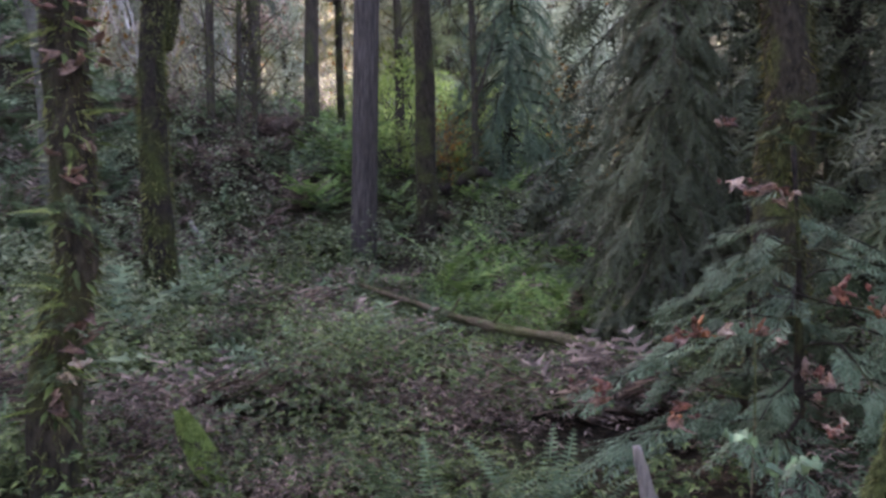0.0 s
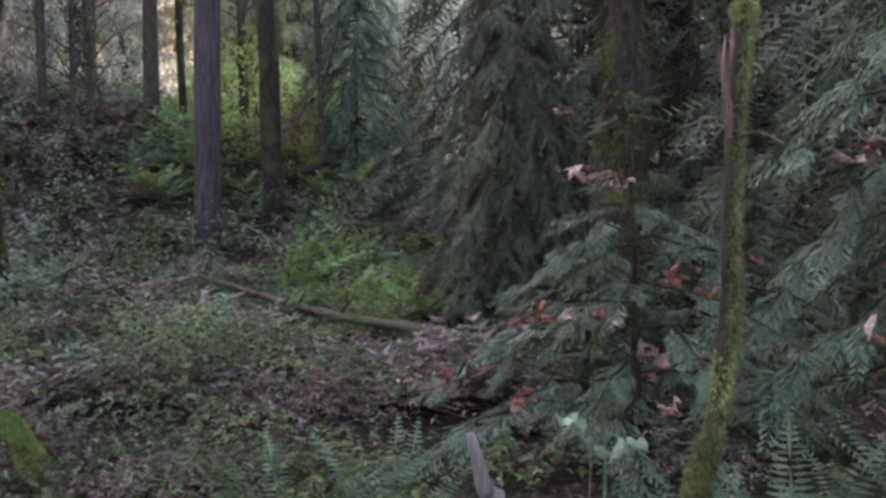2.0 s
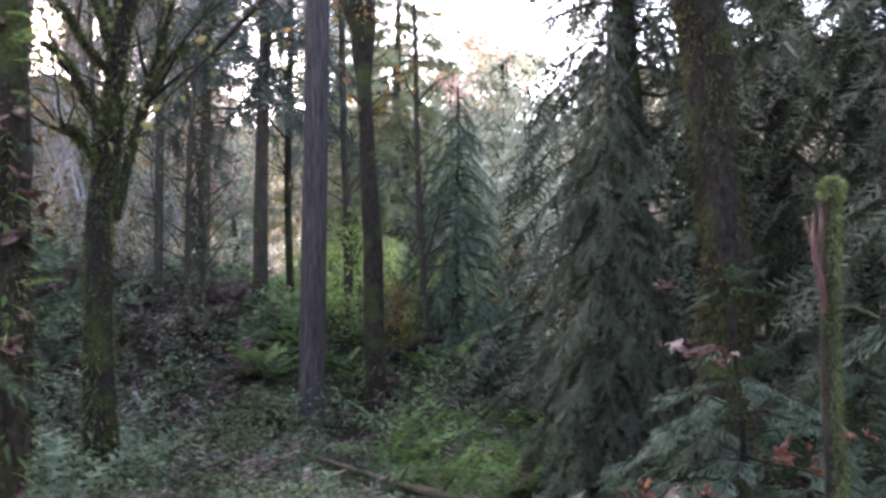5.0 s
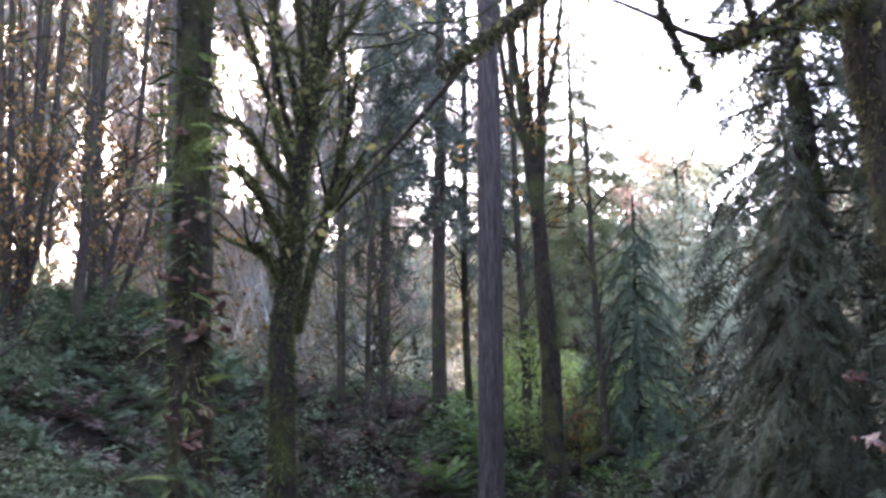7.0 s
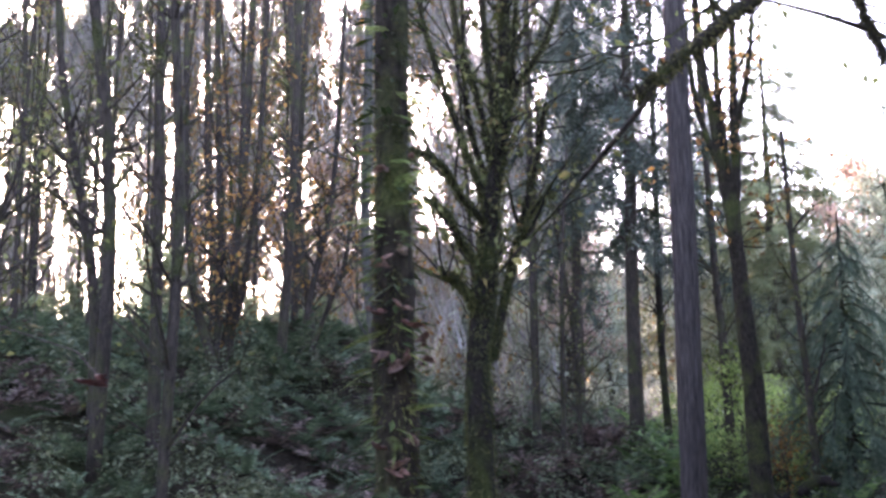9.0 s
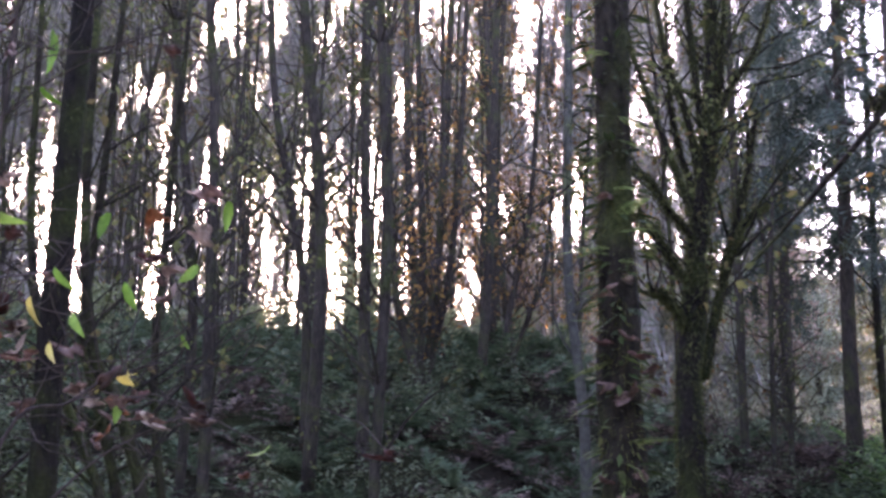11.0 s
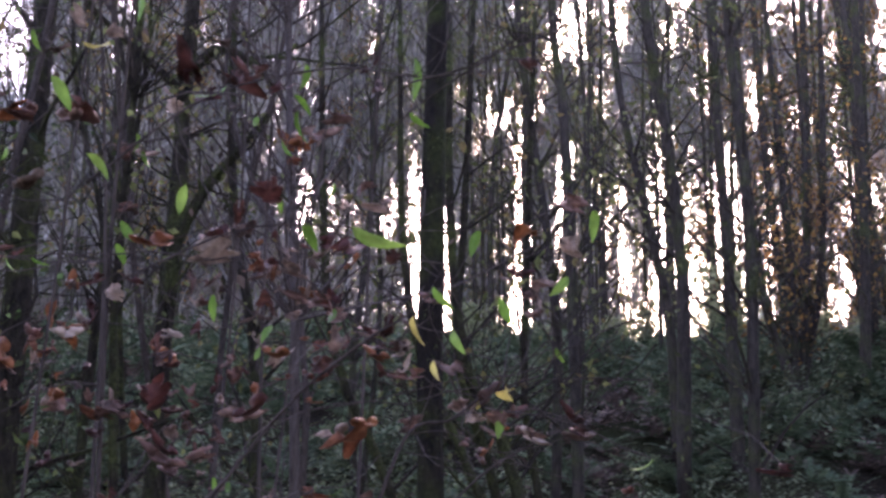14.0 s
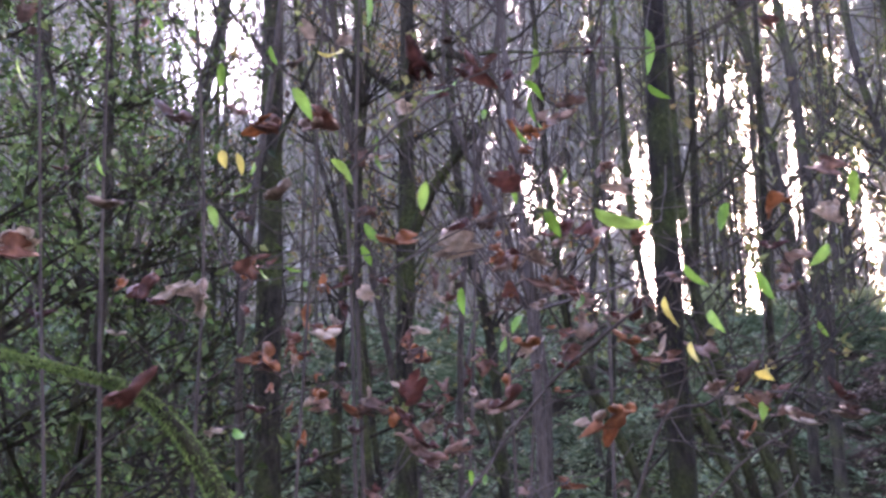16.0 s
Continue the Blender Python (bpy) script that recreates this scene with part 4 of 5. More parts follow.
def build_far_canopy():
    """Leaves of the woods beyond the ridge: thinner before the evening light, none over the open end of the hollow."""
    n = 760000
    b, v, d = rng.uniform(-22, 92, n), rng.uniform(-0.5, 28, n), rng.uniform(34, 60, n)
    b[:20000], v[:20000] = rng.uniform(15, 29, 20000), rng.uniform(3, 26, 20000)
    b[20000:65000], v[20000:65000] = rng.uniform(14, 92, 45000), rng.uniform(13, 28, 45000)
    b[65000:105000], v[65000:105000] = rng.uniform(28, 78, 40000), rng.uniform(14, 28, 40000)
    keep = np.where(b < -11, 0.5, 0.95)
    keep[(b > -9) & (b < 12) & (v < 13)] = 0.22
    keep[(b > 5) & (b < 17) & (v < 9)] = 0.42
    keep[(b > 17) & (b < 25) & (v < 9)] = 0.4
    keep[(b > 22) & (b < 33) & (v > 4) & (v < 13)] = 0.8
    keep[(b > 33) & (b < 50) & (v > 4.5) & (v < 16)] = 0.55
    keep[(b > 50) & (b < 62) & (v > 7) & (v < 18)] = 1.0
    keep[(b > -8.5) & (b < 1.5) & (v > 13)] = 0.0
    keep[(b > 1.5) & (b < 8) & (v > 16)] = 0.3
    keep[(b > 71) & (b < 77) & (v > 17.5)] = 0.12
    keep[(b > 77) & (b < 92) & (v > 10)] = 0.6
    holes = np.array([noise.noise((x * 0.75, y * 0.2, 4.0)) + 0.5 * noise.noise((x * 2.2, y * 0.6, 9.0)) for x, y in zip(b.tolist(), v.tolist())])
    holes = np.where((b < 26) & (v < 9), np.maximum(holes, -0.25), holes)
    columns = np.array([noise.noise((x * 0.8, y * 0.06, 14.0)) + 0.4 * noise.noise((x * 2.6, y * 0.2, 2.0)) for x, y in zip(b.tolist(), v.tolist())])
    strip = (b > 31) & (b < 51) & (v > 3) & (v < 17)
    sparkle = np.array([noise.noise((x * 2.6, y * 1.5, 31.0)) for x, y in zip(b.tolist(), v.tolist())])
    sparkle = np.where(b > 20, sparkle, 0)
    ok = rng.uniform(0, 1, n) < keep * np.where(strip, np.clip(0.92 + 4.2 * columns + 1.6 * sparkle, 0.05, 2.2), np.clip(np.where(b > 51, 1.25, np.where((b > 10) & (b < 24), 1.0, 0.85)) + 2.2 * holes + 1.6 * sparkle, 0.03, 1.4))
    b, v, d = b[ok], v[ok], d[ok]
    r = np.radians(b)
    pos = np.stack([-np.sin(r) * d, np.cos(r) * d, EYE + d * np.tan(np.radians(v))], 1)
    tone = rng.normal(size=len(b)) * 4 + b
    luck = rng.uniform(0, 1, len(b))
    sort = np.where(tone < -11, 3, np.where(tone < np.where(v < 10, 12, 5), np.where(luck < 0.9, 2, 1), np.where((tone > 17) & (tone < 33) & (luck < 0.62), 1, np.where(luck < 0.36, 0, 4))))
    for k, (nm, lab, mat) in enumerate((("far_woods", "olive leaves of the woods beyond the ridge, lightened for haze", OLIVE_HAZED), ("autumn_woods", "orange and brown leaves of distant trees", AUTUMN),
                                        ("hazed_woods", "grey-green crowns of distant trees, paled to imitate haze", NEEDLE_HAZED), ("dark_woods", "dark green crowns of distant conifers", NEEDLE_DARK),
                                        ("far_twigs", "fine grey-brown twigs of the woods beyond the ridge, lightened for haze", TWIGS_HAZED))):
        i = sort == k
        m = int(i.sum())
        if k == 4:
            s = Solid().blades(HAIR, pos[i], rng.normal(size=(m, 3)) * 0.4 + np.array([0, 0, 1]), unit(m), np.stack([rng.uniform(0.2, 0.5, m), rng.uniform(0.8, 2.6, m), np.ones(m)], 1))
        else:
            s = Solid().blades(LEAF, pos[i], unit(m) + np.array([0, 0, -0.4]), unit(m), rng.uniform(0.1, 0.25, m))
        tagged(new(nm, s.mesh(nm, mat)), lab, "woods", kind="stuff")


build_far_canopy()


def build_backdrop():
    """A far curved wall with an uneven top, glowing to imitate hazy wooded distance beyond the hollow."""
    m = bpy.data.materials.new("glowing_haze")
    m.use_nodes = True
    n, l = m.node_tree.nodes, m.node_tree.links
    n.clear()
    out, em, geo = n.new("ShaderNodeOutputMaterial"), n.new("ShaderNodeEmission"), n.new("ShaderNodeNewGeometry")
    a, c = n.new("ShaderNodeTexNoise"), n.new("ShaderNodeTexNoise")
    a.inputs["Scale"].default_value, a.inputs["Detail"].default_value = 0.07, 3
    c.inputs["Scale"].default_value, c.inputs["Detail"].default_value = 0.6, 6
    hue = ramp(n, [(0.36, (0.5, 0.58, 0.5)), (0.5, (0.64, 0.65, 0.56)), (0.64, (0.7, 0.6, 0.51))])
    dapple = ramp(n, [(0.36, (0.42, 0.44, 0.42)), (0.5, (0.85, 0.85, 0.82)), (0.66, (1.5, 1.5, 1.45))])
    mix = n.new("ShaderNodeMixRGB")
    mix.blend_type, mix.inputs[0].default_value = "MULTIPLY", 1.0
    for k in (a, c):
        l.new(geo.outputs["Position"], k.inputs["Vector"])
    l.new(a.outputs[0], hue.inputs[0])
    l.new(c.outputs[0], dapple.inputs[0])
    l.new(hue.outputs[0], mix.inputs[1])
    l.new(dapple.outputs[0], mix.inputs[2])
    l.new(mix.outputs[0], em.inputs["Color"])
    # faint glow that stands in for haze; the wall is no light source
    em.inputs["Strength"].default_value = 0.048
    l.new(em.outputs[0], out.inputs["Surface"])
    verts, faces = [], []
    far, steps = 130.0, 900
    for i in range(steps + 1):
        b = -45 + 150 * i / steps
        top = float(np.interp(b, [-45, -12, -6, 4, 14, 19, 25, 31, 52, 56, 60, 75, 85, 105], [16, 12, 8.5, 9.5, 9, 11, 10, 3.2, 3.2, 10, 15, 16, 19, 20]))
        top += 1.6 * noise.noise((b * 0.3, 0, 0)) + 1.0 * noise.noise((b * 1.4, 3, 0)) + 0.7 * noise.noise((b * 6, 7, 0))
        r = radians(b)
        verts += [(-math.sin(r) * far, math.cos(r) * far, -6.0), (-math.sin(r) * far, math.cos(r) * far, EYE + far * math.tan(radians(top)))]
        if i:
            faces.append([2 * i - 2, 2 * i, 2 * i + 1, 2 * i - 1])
    tagged(new("backdrop", mesh_of("backdrop", verts, faces, m)), "glowing far wall painted as hazy woods beyond the hollow", "backdrop", kind="structure")


build_backdrop()

# ---- undergrowth ----
def patchy(x, y, scale, seed):
    return np.array([noise.noise((float(a) * scale + seed, float(b) * scale - seed, seed * 0.37)) for a, b in zip(x, y)])


LOG_AT = ((5.4, -8.6, 12.2), (1.5, -9.9, 10.6), (-1.7, -10.8, 9.6), (-6, -11.5, 8.9), (-9.7, -12.2, 8.4))


FERN_LOW, BRACKEN_LOW = tuft(10, 0.22, 11, 0.034), tuft(7, 0.3, 12, 0.036)


def rosettes(solid, x, y, fronds, length, template, lift=0.7):
    """Clumps of arching fronds at x, y: fronds in a ring, each its own length and steepness."""
    k = np.repeat(np.arange(len(x)), fronds)
    m = len(k)
    a = rng.uniform(0, 6.28, m)
    ln = length[k] * rng.uniform(0.6, 1.15, m)
    steep = rng.uniform(0.1, 1.0, m) * lift
    px, py = x[k] + np.cos(a) * 0.05, y[k] + np.sin(a) * 0.05
    along = np.stack([np.cos(a), np.sin(a), steep], 1)
    solid.blades(template, np.stack([px, py, ground_z(px, py) + 0.02 + 0.2 * ln * steep], 1), along, np.array([0, 0, 1]) + unit(m) * 0.3, ln)


def mounds(solid, x, y, leaves, reach, tall, size):
    """Low shrubs: leaves in sprays over a rounded mound, tipped outwards, thinner towards the soil."""
    k = np.repeat(np.arange(len(x)), leaves)
    m = len(k)
    a = rng.uniform(0, 6.28, m)
    u = np.sqrt(rng.uniform(0, 1, m))
    lump = 1 + 0.35 * np.sin(3 * a + k * 1.7) + 0.2 * np.sin(7 * a + k)
    r = reach[k] * u * lump
    px, py = x[k] + np.cos(a) * r, y[k] + np.sin(a) * r
    h = tall[k] * (1 - 0.85 * u ** 2.2) * rng.uniform(0.55, 1.1, m) + 0.02
    turn = a + rng.normal(size=m) * 0.6
    along = np.stack([np.cos(turn), np.sin(turn), 0.25 - 0.8 * u + rng.normal(size=m) * 0.25], 1)
    solid.blades(LEAF, np.stack([px, py, ground_z(px, py) + h], 1), along, np.array([0, 0, 1]) + unit(m) * 0.45, size[k] * rng.uniform(0.65, 1.35, m))


def build_undergrowth():
    """Mounds of low shrub, fern and dead bracken with dark gaps between them; small sprays close to the path."""
    n = 6600
    b, d = rng.uniform(-34, 92, n), np.sqrt(rng.uniform(4.6 ** 2, 29 ** 2, n))
    b[900:1300], d[900:1300] = rng.uniform(46, 92, 400), np.sqrt(rng.uniform(4.0 ** 2, 10 ** 2, 400))
    b[:700], d[:700] = rng.uniform(-14, 30, 700), np.sqrt(rng.uniform(5.0 ** 2, 12 ** 2, 700))
    b[700:770], d[700:770] = rng.uniform(-9, 2.5, 70), rng.uniform(8.6, 14.5, 70)
    x, y = -np.sin(np.radians(b)) * d, np.cos(np.radians(b)) * d
    w2, w3, hum = patchy(x, y, 0.55, 9.7), patchy(x, y, 1.1, 5.3), patchy(x, y, 0.85, 2.2)
    luck = rng.uniform(0, 1, n)
    way = curve([aloft(*p) for p in LOG_AT], 30)
    to_log = np.min(np.hypot(x[:, None] - way[None, :, 0], y[:, None] - way[None, :, 1]), axis=1)
    in_front = (b > -12) & (b < 8) & (d < 12.5)
    limit = np.where(in_front, 0.06 + 0.22 * to_log, 9.0)
    bright = ((b < 2.5) & (b > -9.5) & (d > 8.6) & (d < 15)) | ((b < 8) & (b > -4.5) & (d > 17) & (d < 27))
    # 0 green shrub, 1 grey-green shrub, 2 dead bracken, 3 fern, 4 light green fern
    kind = np.where(w2 > 0.12, 0, np.where(w2 > -0.08, 3, np.where(luck < 0.55, 2, 1)))
    kind = np.where((b > 16) & (d > 17), np.where(luck < 0.6, 3, np.where(luck < 0.88, 1, 2)), kind)
    kind = np.where((b > 16) & (d > 11.5) & (d <= 17), np.where((w2 + 0.3 * w3 < 0.0) & (luck < 0.6), 2, np.where(luck < 0.5, 1, 3)), kind)
    kind = np.where((b > 16) & (d <= 11.5), np.where(luck < 0.5, 1, np.where(luck < 0.8, 3, 0)), kind)
    kind = np.where((b < 16) & (kind == 1), np.where(luck > 0.8, 0, 2), kind)
    kind = np.where((b < 16) & (d < 10) & (kind == 3) & (rng.uniform(0, 1, n) < 0.75), np.where(w3 > -0.1, 0, 2), kind)
    kind = np.where((b < 17) & (d > 13), np.where(w3 + 0.5 * w2 < 0.12, np.where(luck < 0.7, 2, 1), np.where(luck < 0.45, 1, np.where(luck < 0.75, 3, 0))), kind)
    kind = np.where((b > 12) & (d < 9) & (kind == 1), np.where(luck < 0.3, 2, 0), kind)
    kind = np.where(bright & (luck < 0.62), 4, kind)
    ok = (hum > np.where(((b > 7) & (d > 9.5)) | ((b > 14) & (d > 5.5)), -1.0, np.where(d < 10, 0.1, -0.15))) & ((d > 6.3) | (b > 30) | (luck < 0.35)) & ((d < 19) | (luck < 0.62) | (kind == 2))
    grow = (0.75 + 0.016 * d) * (0.7 + 0.7 * smooth((hum + 0.2) / 0.5)) * rng.uniform(0.7, 1.25, n)
    sorts = (("shrub_undergrowth", "low green shrubs in mounds on the forest floor", BRAMBLE), ("salal_undergrowth", "low grey-green salal in mounds on the bank", SALAL),
             ("bracken_undergrowth", "collapsed brown bracken among the shrubs", BRACKEN), ("fern_undergrowth", "green ferns spread over the bank", FERN_GREEN),
             ("bright_undergrowth", "fresh light green ferns in the hollow", BRIGHT))
    for k, (nm, lab, mat) in enumerate(sorts):
        i = np.where((kind == k) & ok)[0]
        s = Solid()
        tall = np.minimum(0.6 * grow[i], limit[i])
        if k < 2:
            mounds(s, x[i], y[i], 150 if k == 0 else 100, 0.36 * grow[i], tall, np.where(b[i] > 16, 0.03, 0.016) + 0.0036 * d[i])
        elif k == 2:
            rosettes(s, x[i], y[i], 13, np.minimum(0.4 * grow[i], limit[i] * 1.6), BRACKEN_LOW, 1.0)
        else:
            rosettes(s, x[i], y[i], 9, np.minimum(0.6 * grow[i], limit[i] * 1.6), FERN_LOW, 0.8 if k == 3 else 0.95)
        tagged(new(nm, s.mesh(nm, mat)), lab, "undergrowth", kind="stuff")
    # small sprays close to the path
    n = 1500
    b, d = rng.uniform(-24, 30, n), rng.uniform(3.3, 7.5, n)
    x, y = -np.sin(np.radians(b)) * d, np.cos(np.radians(b)) * d
    w3 = patchy(x, y, 1.3, 5.3)
    clear = ((b > -4) | (d > 4.7)) & (patchy(x, y, 1.0, 7.7) > -0.12)
    for k, (nm, lab, mat) in enumerate((("bramble_undergrowth", "small trailing brambles beside the path", BRAMBLE), ("dead_sprays", "brown dead sprays lying beside the path", BRACKEN))):
        idx = np.where(((w3 < -0.02) == (k == 1)) & clear)[0]
        sprays, pairs = 6, 3
        c = np.repeat(idx, sprays * pairs)
        m = len(c)
        j = np.tile(np.arange(pairs), len(idx) * sprays)
        reach = np.repeat(rng.uniform(0.15, 0.45, len(idx) * sprays), pairs)
        an = np.repeat(rng.uniform(0, 6.28, len(idx) * sprays), pairs)
        tall = np.repeat(np.repeat(rng.uniform(0.05, 0.3, len(idx)), sprays) * rng.uniform(0.5, 1.2, len(idx) * sprays), pairs)
        u = 0.25 + 0.75 * (j + rng.uniform(0, 1, m)) / pairs
        px, py = x[c] + np.cos(an) * reach * u, y[c] + np.sin(an) * reach * u
        pos = np.stack([px, py, ground_z(px, py) + tall * np.sin(np.pi * np.minimum(0.12 + u * 0.68, 1)) + 0.03], 1)
        turn = an + np.where(j % 2, 0.9, -0.9) + rng.normal(size=m) * 0.35
        along = np.stack([np.cos(turn), np.sin(turn), 0.3 - 0.9 * u + rng.normal(size=m) * 0.25], 1)
        s = Solid().blades((TREFOIL, TREFOIL_SLIM)[k], pos, along, np.array([0, 0, 1]) + unit(m) * 0.4, (0.016 + 0.007 * d[c]) * rng.uniform(0.6, 1.5, m) * 1.3)
        tagged(new(nm, s.mesh(nm, mat)), lab, "undergrowth", kind="stuff")
    m = 20000
    b, d = rng.uniform(-38, 96, m), 3.0 + 20 * rng.uniform(0, 1, m) ** 1.4
    px, py = -np.sin(np.radians(b)) * d, np.cos(np.radians(b)) * d
    some = (d < 5.6) | (patchy(px, py, 0.8, 4.4) > 0.02)
    px, py, d = px[some], py[some], d[some]
    m = len(d)
    s = Solid().blades(LEAF, np.stack([px, py, ground_z(px, py) + rng.uniform(0.01, 0.07, m)], 1), np.stack([rng.normal(size=m), rng.normal(size=m), rng.normal(size=m) * 0.2], 1),
                       np.array([0, 0, 1]) + unit(m) * 0.45, rng.uniform(0.025, 0.06, m) * (0.55 + 0.065 * d))
    tagged(new("leaf_litter", s.mesh("leaf_litter", LITTER)), "fallen brown and pinkish maple leaves on the soil", "leaves", kind="stuff")


build_undergrowth()


# ---- sword ferns ----
FROND = mesh_of("frond", FERN_FROND[0], FERN_FROND[1], FERN_DEEP)


def build_fern(fronds, size, seed):
    r = random.Random(seed)
    t = thing("sword_fern", "green sword fern with arching fronds", "fern", "ferns on the forest floor")
    for i in range(fronds):
        f = new("frond", FROND)
        f.parent = t
        f.matrix_basis = pose(0, 0, 0, 0, 0, i * 360 / fronds + r.uniform(-15, 15)) @ pose(0, 0, 0, r.uniform(25, 70), r.uniform(-15, 15), 0) @ Matrix.Scale(size * r.uniform(0.75, 1.1), 4)
    return t


ferns = [build_fern(11, 0.66, k) for k in range(3)]
ferns[0].location, ferns[1].location, ferns[2].location = spot(0.6, 3.75), spot(-5.4, 3.8), spot(-27.5, 3.5)
for i, (b, d, sc) in enumerate([(-31, 3.9, 0.9), (-25, 4.1, 0.7), (-33, 4.6, 1.0), (24, 5.0, 0.7), (18, 6.5, 0.6), (12, 8.2, 0.7), (8, 6.8, 0.5), (20, 9, 1.0), (3, 9.5, 0.5), (9, 12.5, 0.8), (13, 14, 0.9), (-3, 7.5, 0.4)]):
    copy_thing(ferns[i % 3], pose(*spot(b, d), 0, 0, i * 47) @ Matrix.Scale(sc, 4))
for i in range(26):
    b, d = rng.uniform(1, 26), rng.uniform(6.5, 13)
    copy_thing(ferns[i % 3], pose(*spot(b, d, 0.02), 0, 0, i * 131) @ Matrix.Scale(rng.uniform(0.4, 0.75), 4))
for i in range(80):
    b, d = rng.uniform(17, 92), rng.uniform(10, 24)
    copy_thing(ferns[i % 3], pose(*spot(b, d, 0.05), 0, 0, i * 77) @ Matrix.Scale(rng.uniform(0.8, 1.2), 4))


# ferns rooted in the moss of the old maple and of the near one
for host, b, v, d, k in ((big, -16.9, 0.6, 7.75, 9), (big, -17.6, -0.6, 7.8, 6), (near, 20.6, -4.5, 4.6, 7), (near, 20.9, -13, 4.6, 7), (near, 20.6, 7, 4.62, 4), (near, 20.9, -9.5, 4.62, 5)):
    survey(*((0.07, 0.02, 1.6) if host is big else (0.0, 0.0, EYE)))
    at = aloft(b, v, d) - host.location
    for i in range(k):
        f = new("fern_frond", FROND)
        f.parent = host
        f.matrix_basis = Matrix.Translation(at + Vector((rng.normal() * 0.04, 0, rng.normal() * 0.06))) @ pose(0, 0, 0, 0, 0, 180 + rng.uniform(-85, 85)) @ pose(0, 0, 0, rng.uniform(-25, 45), rng.uniform(-30, 30), 0) @ Matrix.Scale(rng.uniform(0.18, 0.34) * (1.4 if host is big else 1), 4)
survey(0.0, 0.0, EYE)


FRESH_FROND = mesh_of("fern_frond", FERN_FROND[0], FERN_FROND[1], FERN_FRESH)
for i in range(34):
    v = -15 + 37 * rng.uniform() ** 1.2
    at = aloft(float(np.interp(v, [-15, -8, 6, 24], [21.6, 20.3, 20.5, 20.5])), v, 4.64) - near.location
    f = new("fern_frond", FRESH_FROND)
    f.parent = near
    side = 1 if i % 2 else -1
    f.matrix_basis = Matrix.Translation(at) @ pose(0, 0, 0, 0, 0, 180 + side * rng.uniform(25, 95)) @ pose(0, 0, 0, rng.uniform(-25, 30), rng.uniform(-30, 30), 0) @ Matrix.Scale(rng.uniform(0.17, 0.3), 4)


# ---- dead wood ----
def build_log():
    t = thing("fallen_log", "thin fallen log, barkless and partly mossy", "log")
    pts = [aloft(*p) for p in LOG_AT]
    s = Solid()
    s.tube(curve(pts, 36), [0.018, 0.03, 0.042, 0.05, 0.046], 10, 0.3, 2.0)
    part("stem", s, WOOD_LOG, t, smooth_faces=True)
    m = Solid()
    moss_on(m, curve(pts, 36), [0.02, 0.03, 0.042, 0.05], 2200, 0.022, 0.2)
    part("moss", m, MOSS_DARK, t, "patches of dull green moss")
    for i, u in enumerate((0.35, 0.55, 0.8)):
        p = curve(pts, 24)[int(u * 23)]
        s = Solid()
        s.tube(limb_path(p, (0.3, -0.5, 0.9 - i * 0.4), 0.25, 3, 0.1), [0.018, 0.008], 6)
        part("branch_stub", s, WOOD_LOG, t)


def build_snag(name, label, pts, radii, mat, moss=0, size=0.05, tuft_mat=None):
    t = thing(name, label, "snag")
    s = Solid()
    c = curve(pts, 22)
    s.tube(c, radii, 12, 0.16, 4.0)
    part("stem", s, mat, t, smooth_faces=True)
    if moss:
        m = Solid()
        k = len(c) * 6 // 10
        r = np.interp(np.linspace(0, 1, len(c)), np.linspace(0, 1, len(radii)), radii)
        moss_on(m, c[:k], r[:k], int(moss * 0.7), size * 1.15)
        moss_on(m, c[k - 1:] + np.array([0.006, -0.004, 0]), r[k - 1:] * 0.95, int(moss * 0.9), size * 0.9)
        part("moss", m, tuft_mat or MOSS_TUFT, t, "thick yellow-green moss")
    return t


build_log()
survey(0.04, 0.03, 1.595)
D = 1.65
pole = build_snag("mossy_snag", "thin dead trunk wrapped in moss, its top torn off", [spot(-20.6, D, -0.1), aloft(-21.3, -24, D), aloft(-21.7, -18.8, D), aloft(-22.2, -16.8, D), aloft(-22.6, -14, D), aloft(-22.8, -10.5, D), aloft(-22.6, -6, D), aloft(-22.6, 0.6, D), aloft(-22.9, 5.6, D)],
                  [0.027, 0.023, 0.02, 0.0135, 0.013, 0.014, 0.012, 0.01, 0.01], BARK_MOSSY, 9000, 0.0078, MOSS_POLE)
m = Solid()
tip = aloft(-22.9, 5.6, D)
q = 1500
u = unit(q)
m.blades(HAIR, np.array(tip) + u * np.array([0.0155, 0.0155, 0.014]), u + np.array([0, 0, -0.5]), unit(q), np.stack([rng.uniform(0.008, 0.0135, q)] * 3, 1))
part("moss_cap", m, MOSS_POLE, pole, "round cap of bright moss")
s = Solid()
s.tube(curve([aloft(-22.4, -0.9, D - .018), aloft(-22.25, 1.0, D - .027), aloft(-21.95, 2.6, D - .027), aloft(-22.0, 4.4, D - .022)], 10), [0.0036, 0.005, 0.0036, 0.001], 7, 0.6, 1.0)
part("torn_splinter", s, WOOD_RED, pole, "torn reddish splinter of wood")
for b0, v0, b1, v1 in ((-22.1, 1.0, -21.6, 3.9), (-22.5, -0.6, -22.1, 2.2), (-22.2, 2.6, -22.3, 5.0)):
    s = Solid()
    s.tube(curve([aloft(b0, v0, D - .022), aloft((b0 + b1) / 2 - 0.1, (v0 + v1) / 2, D - .027), aloft(b1, v1, D - .018)], 7), [0.0027, 0.0032, 0.0005], 5, 0.6, v0)
    part("torn_splinter", s, WOOD_RED, pole)
s = Solid()
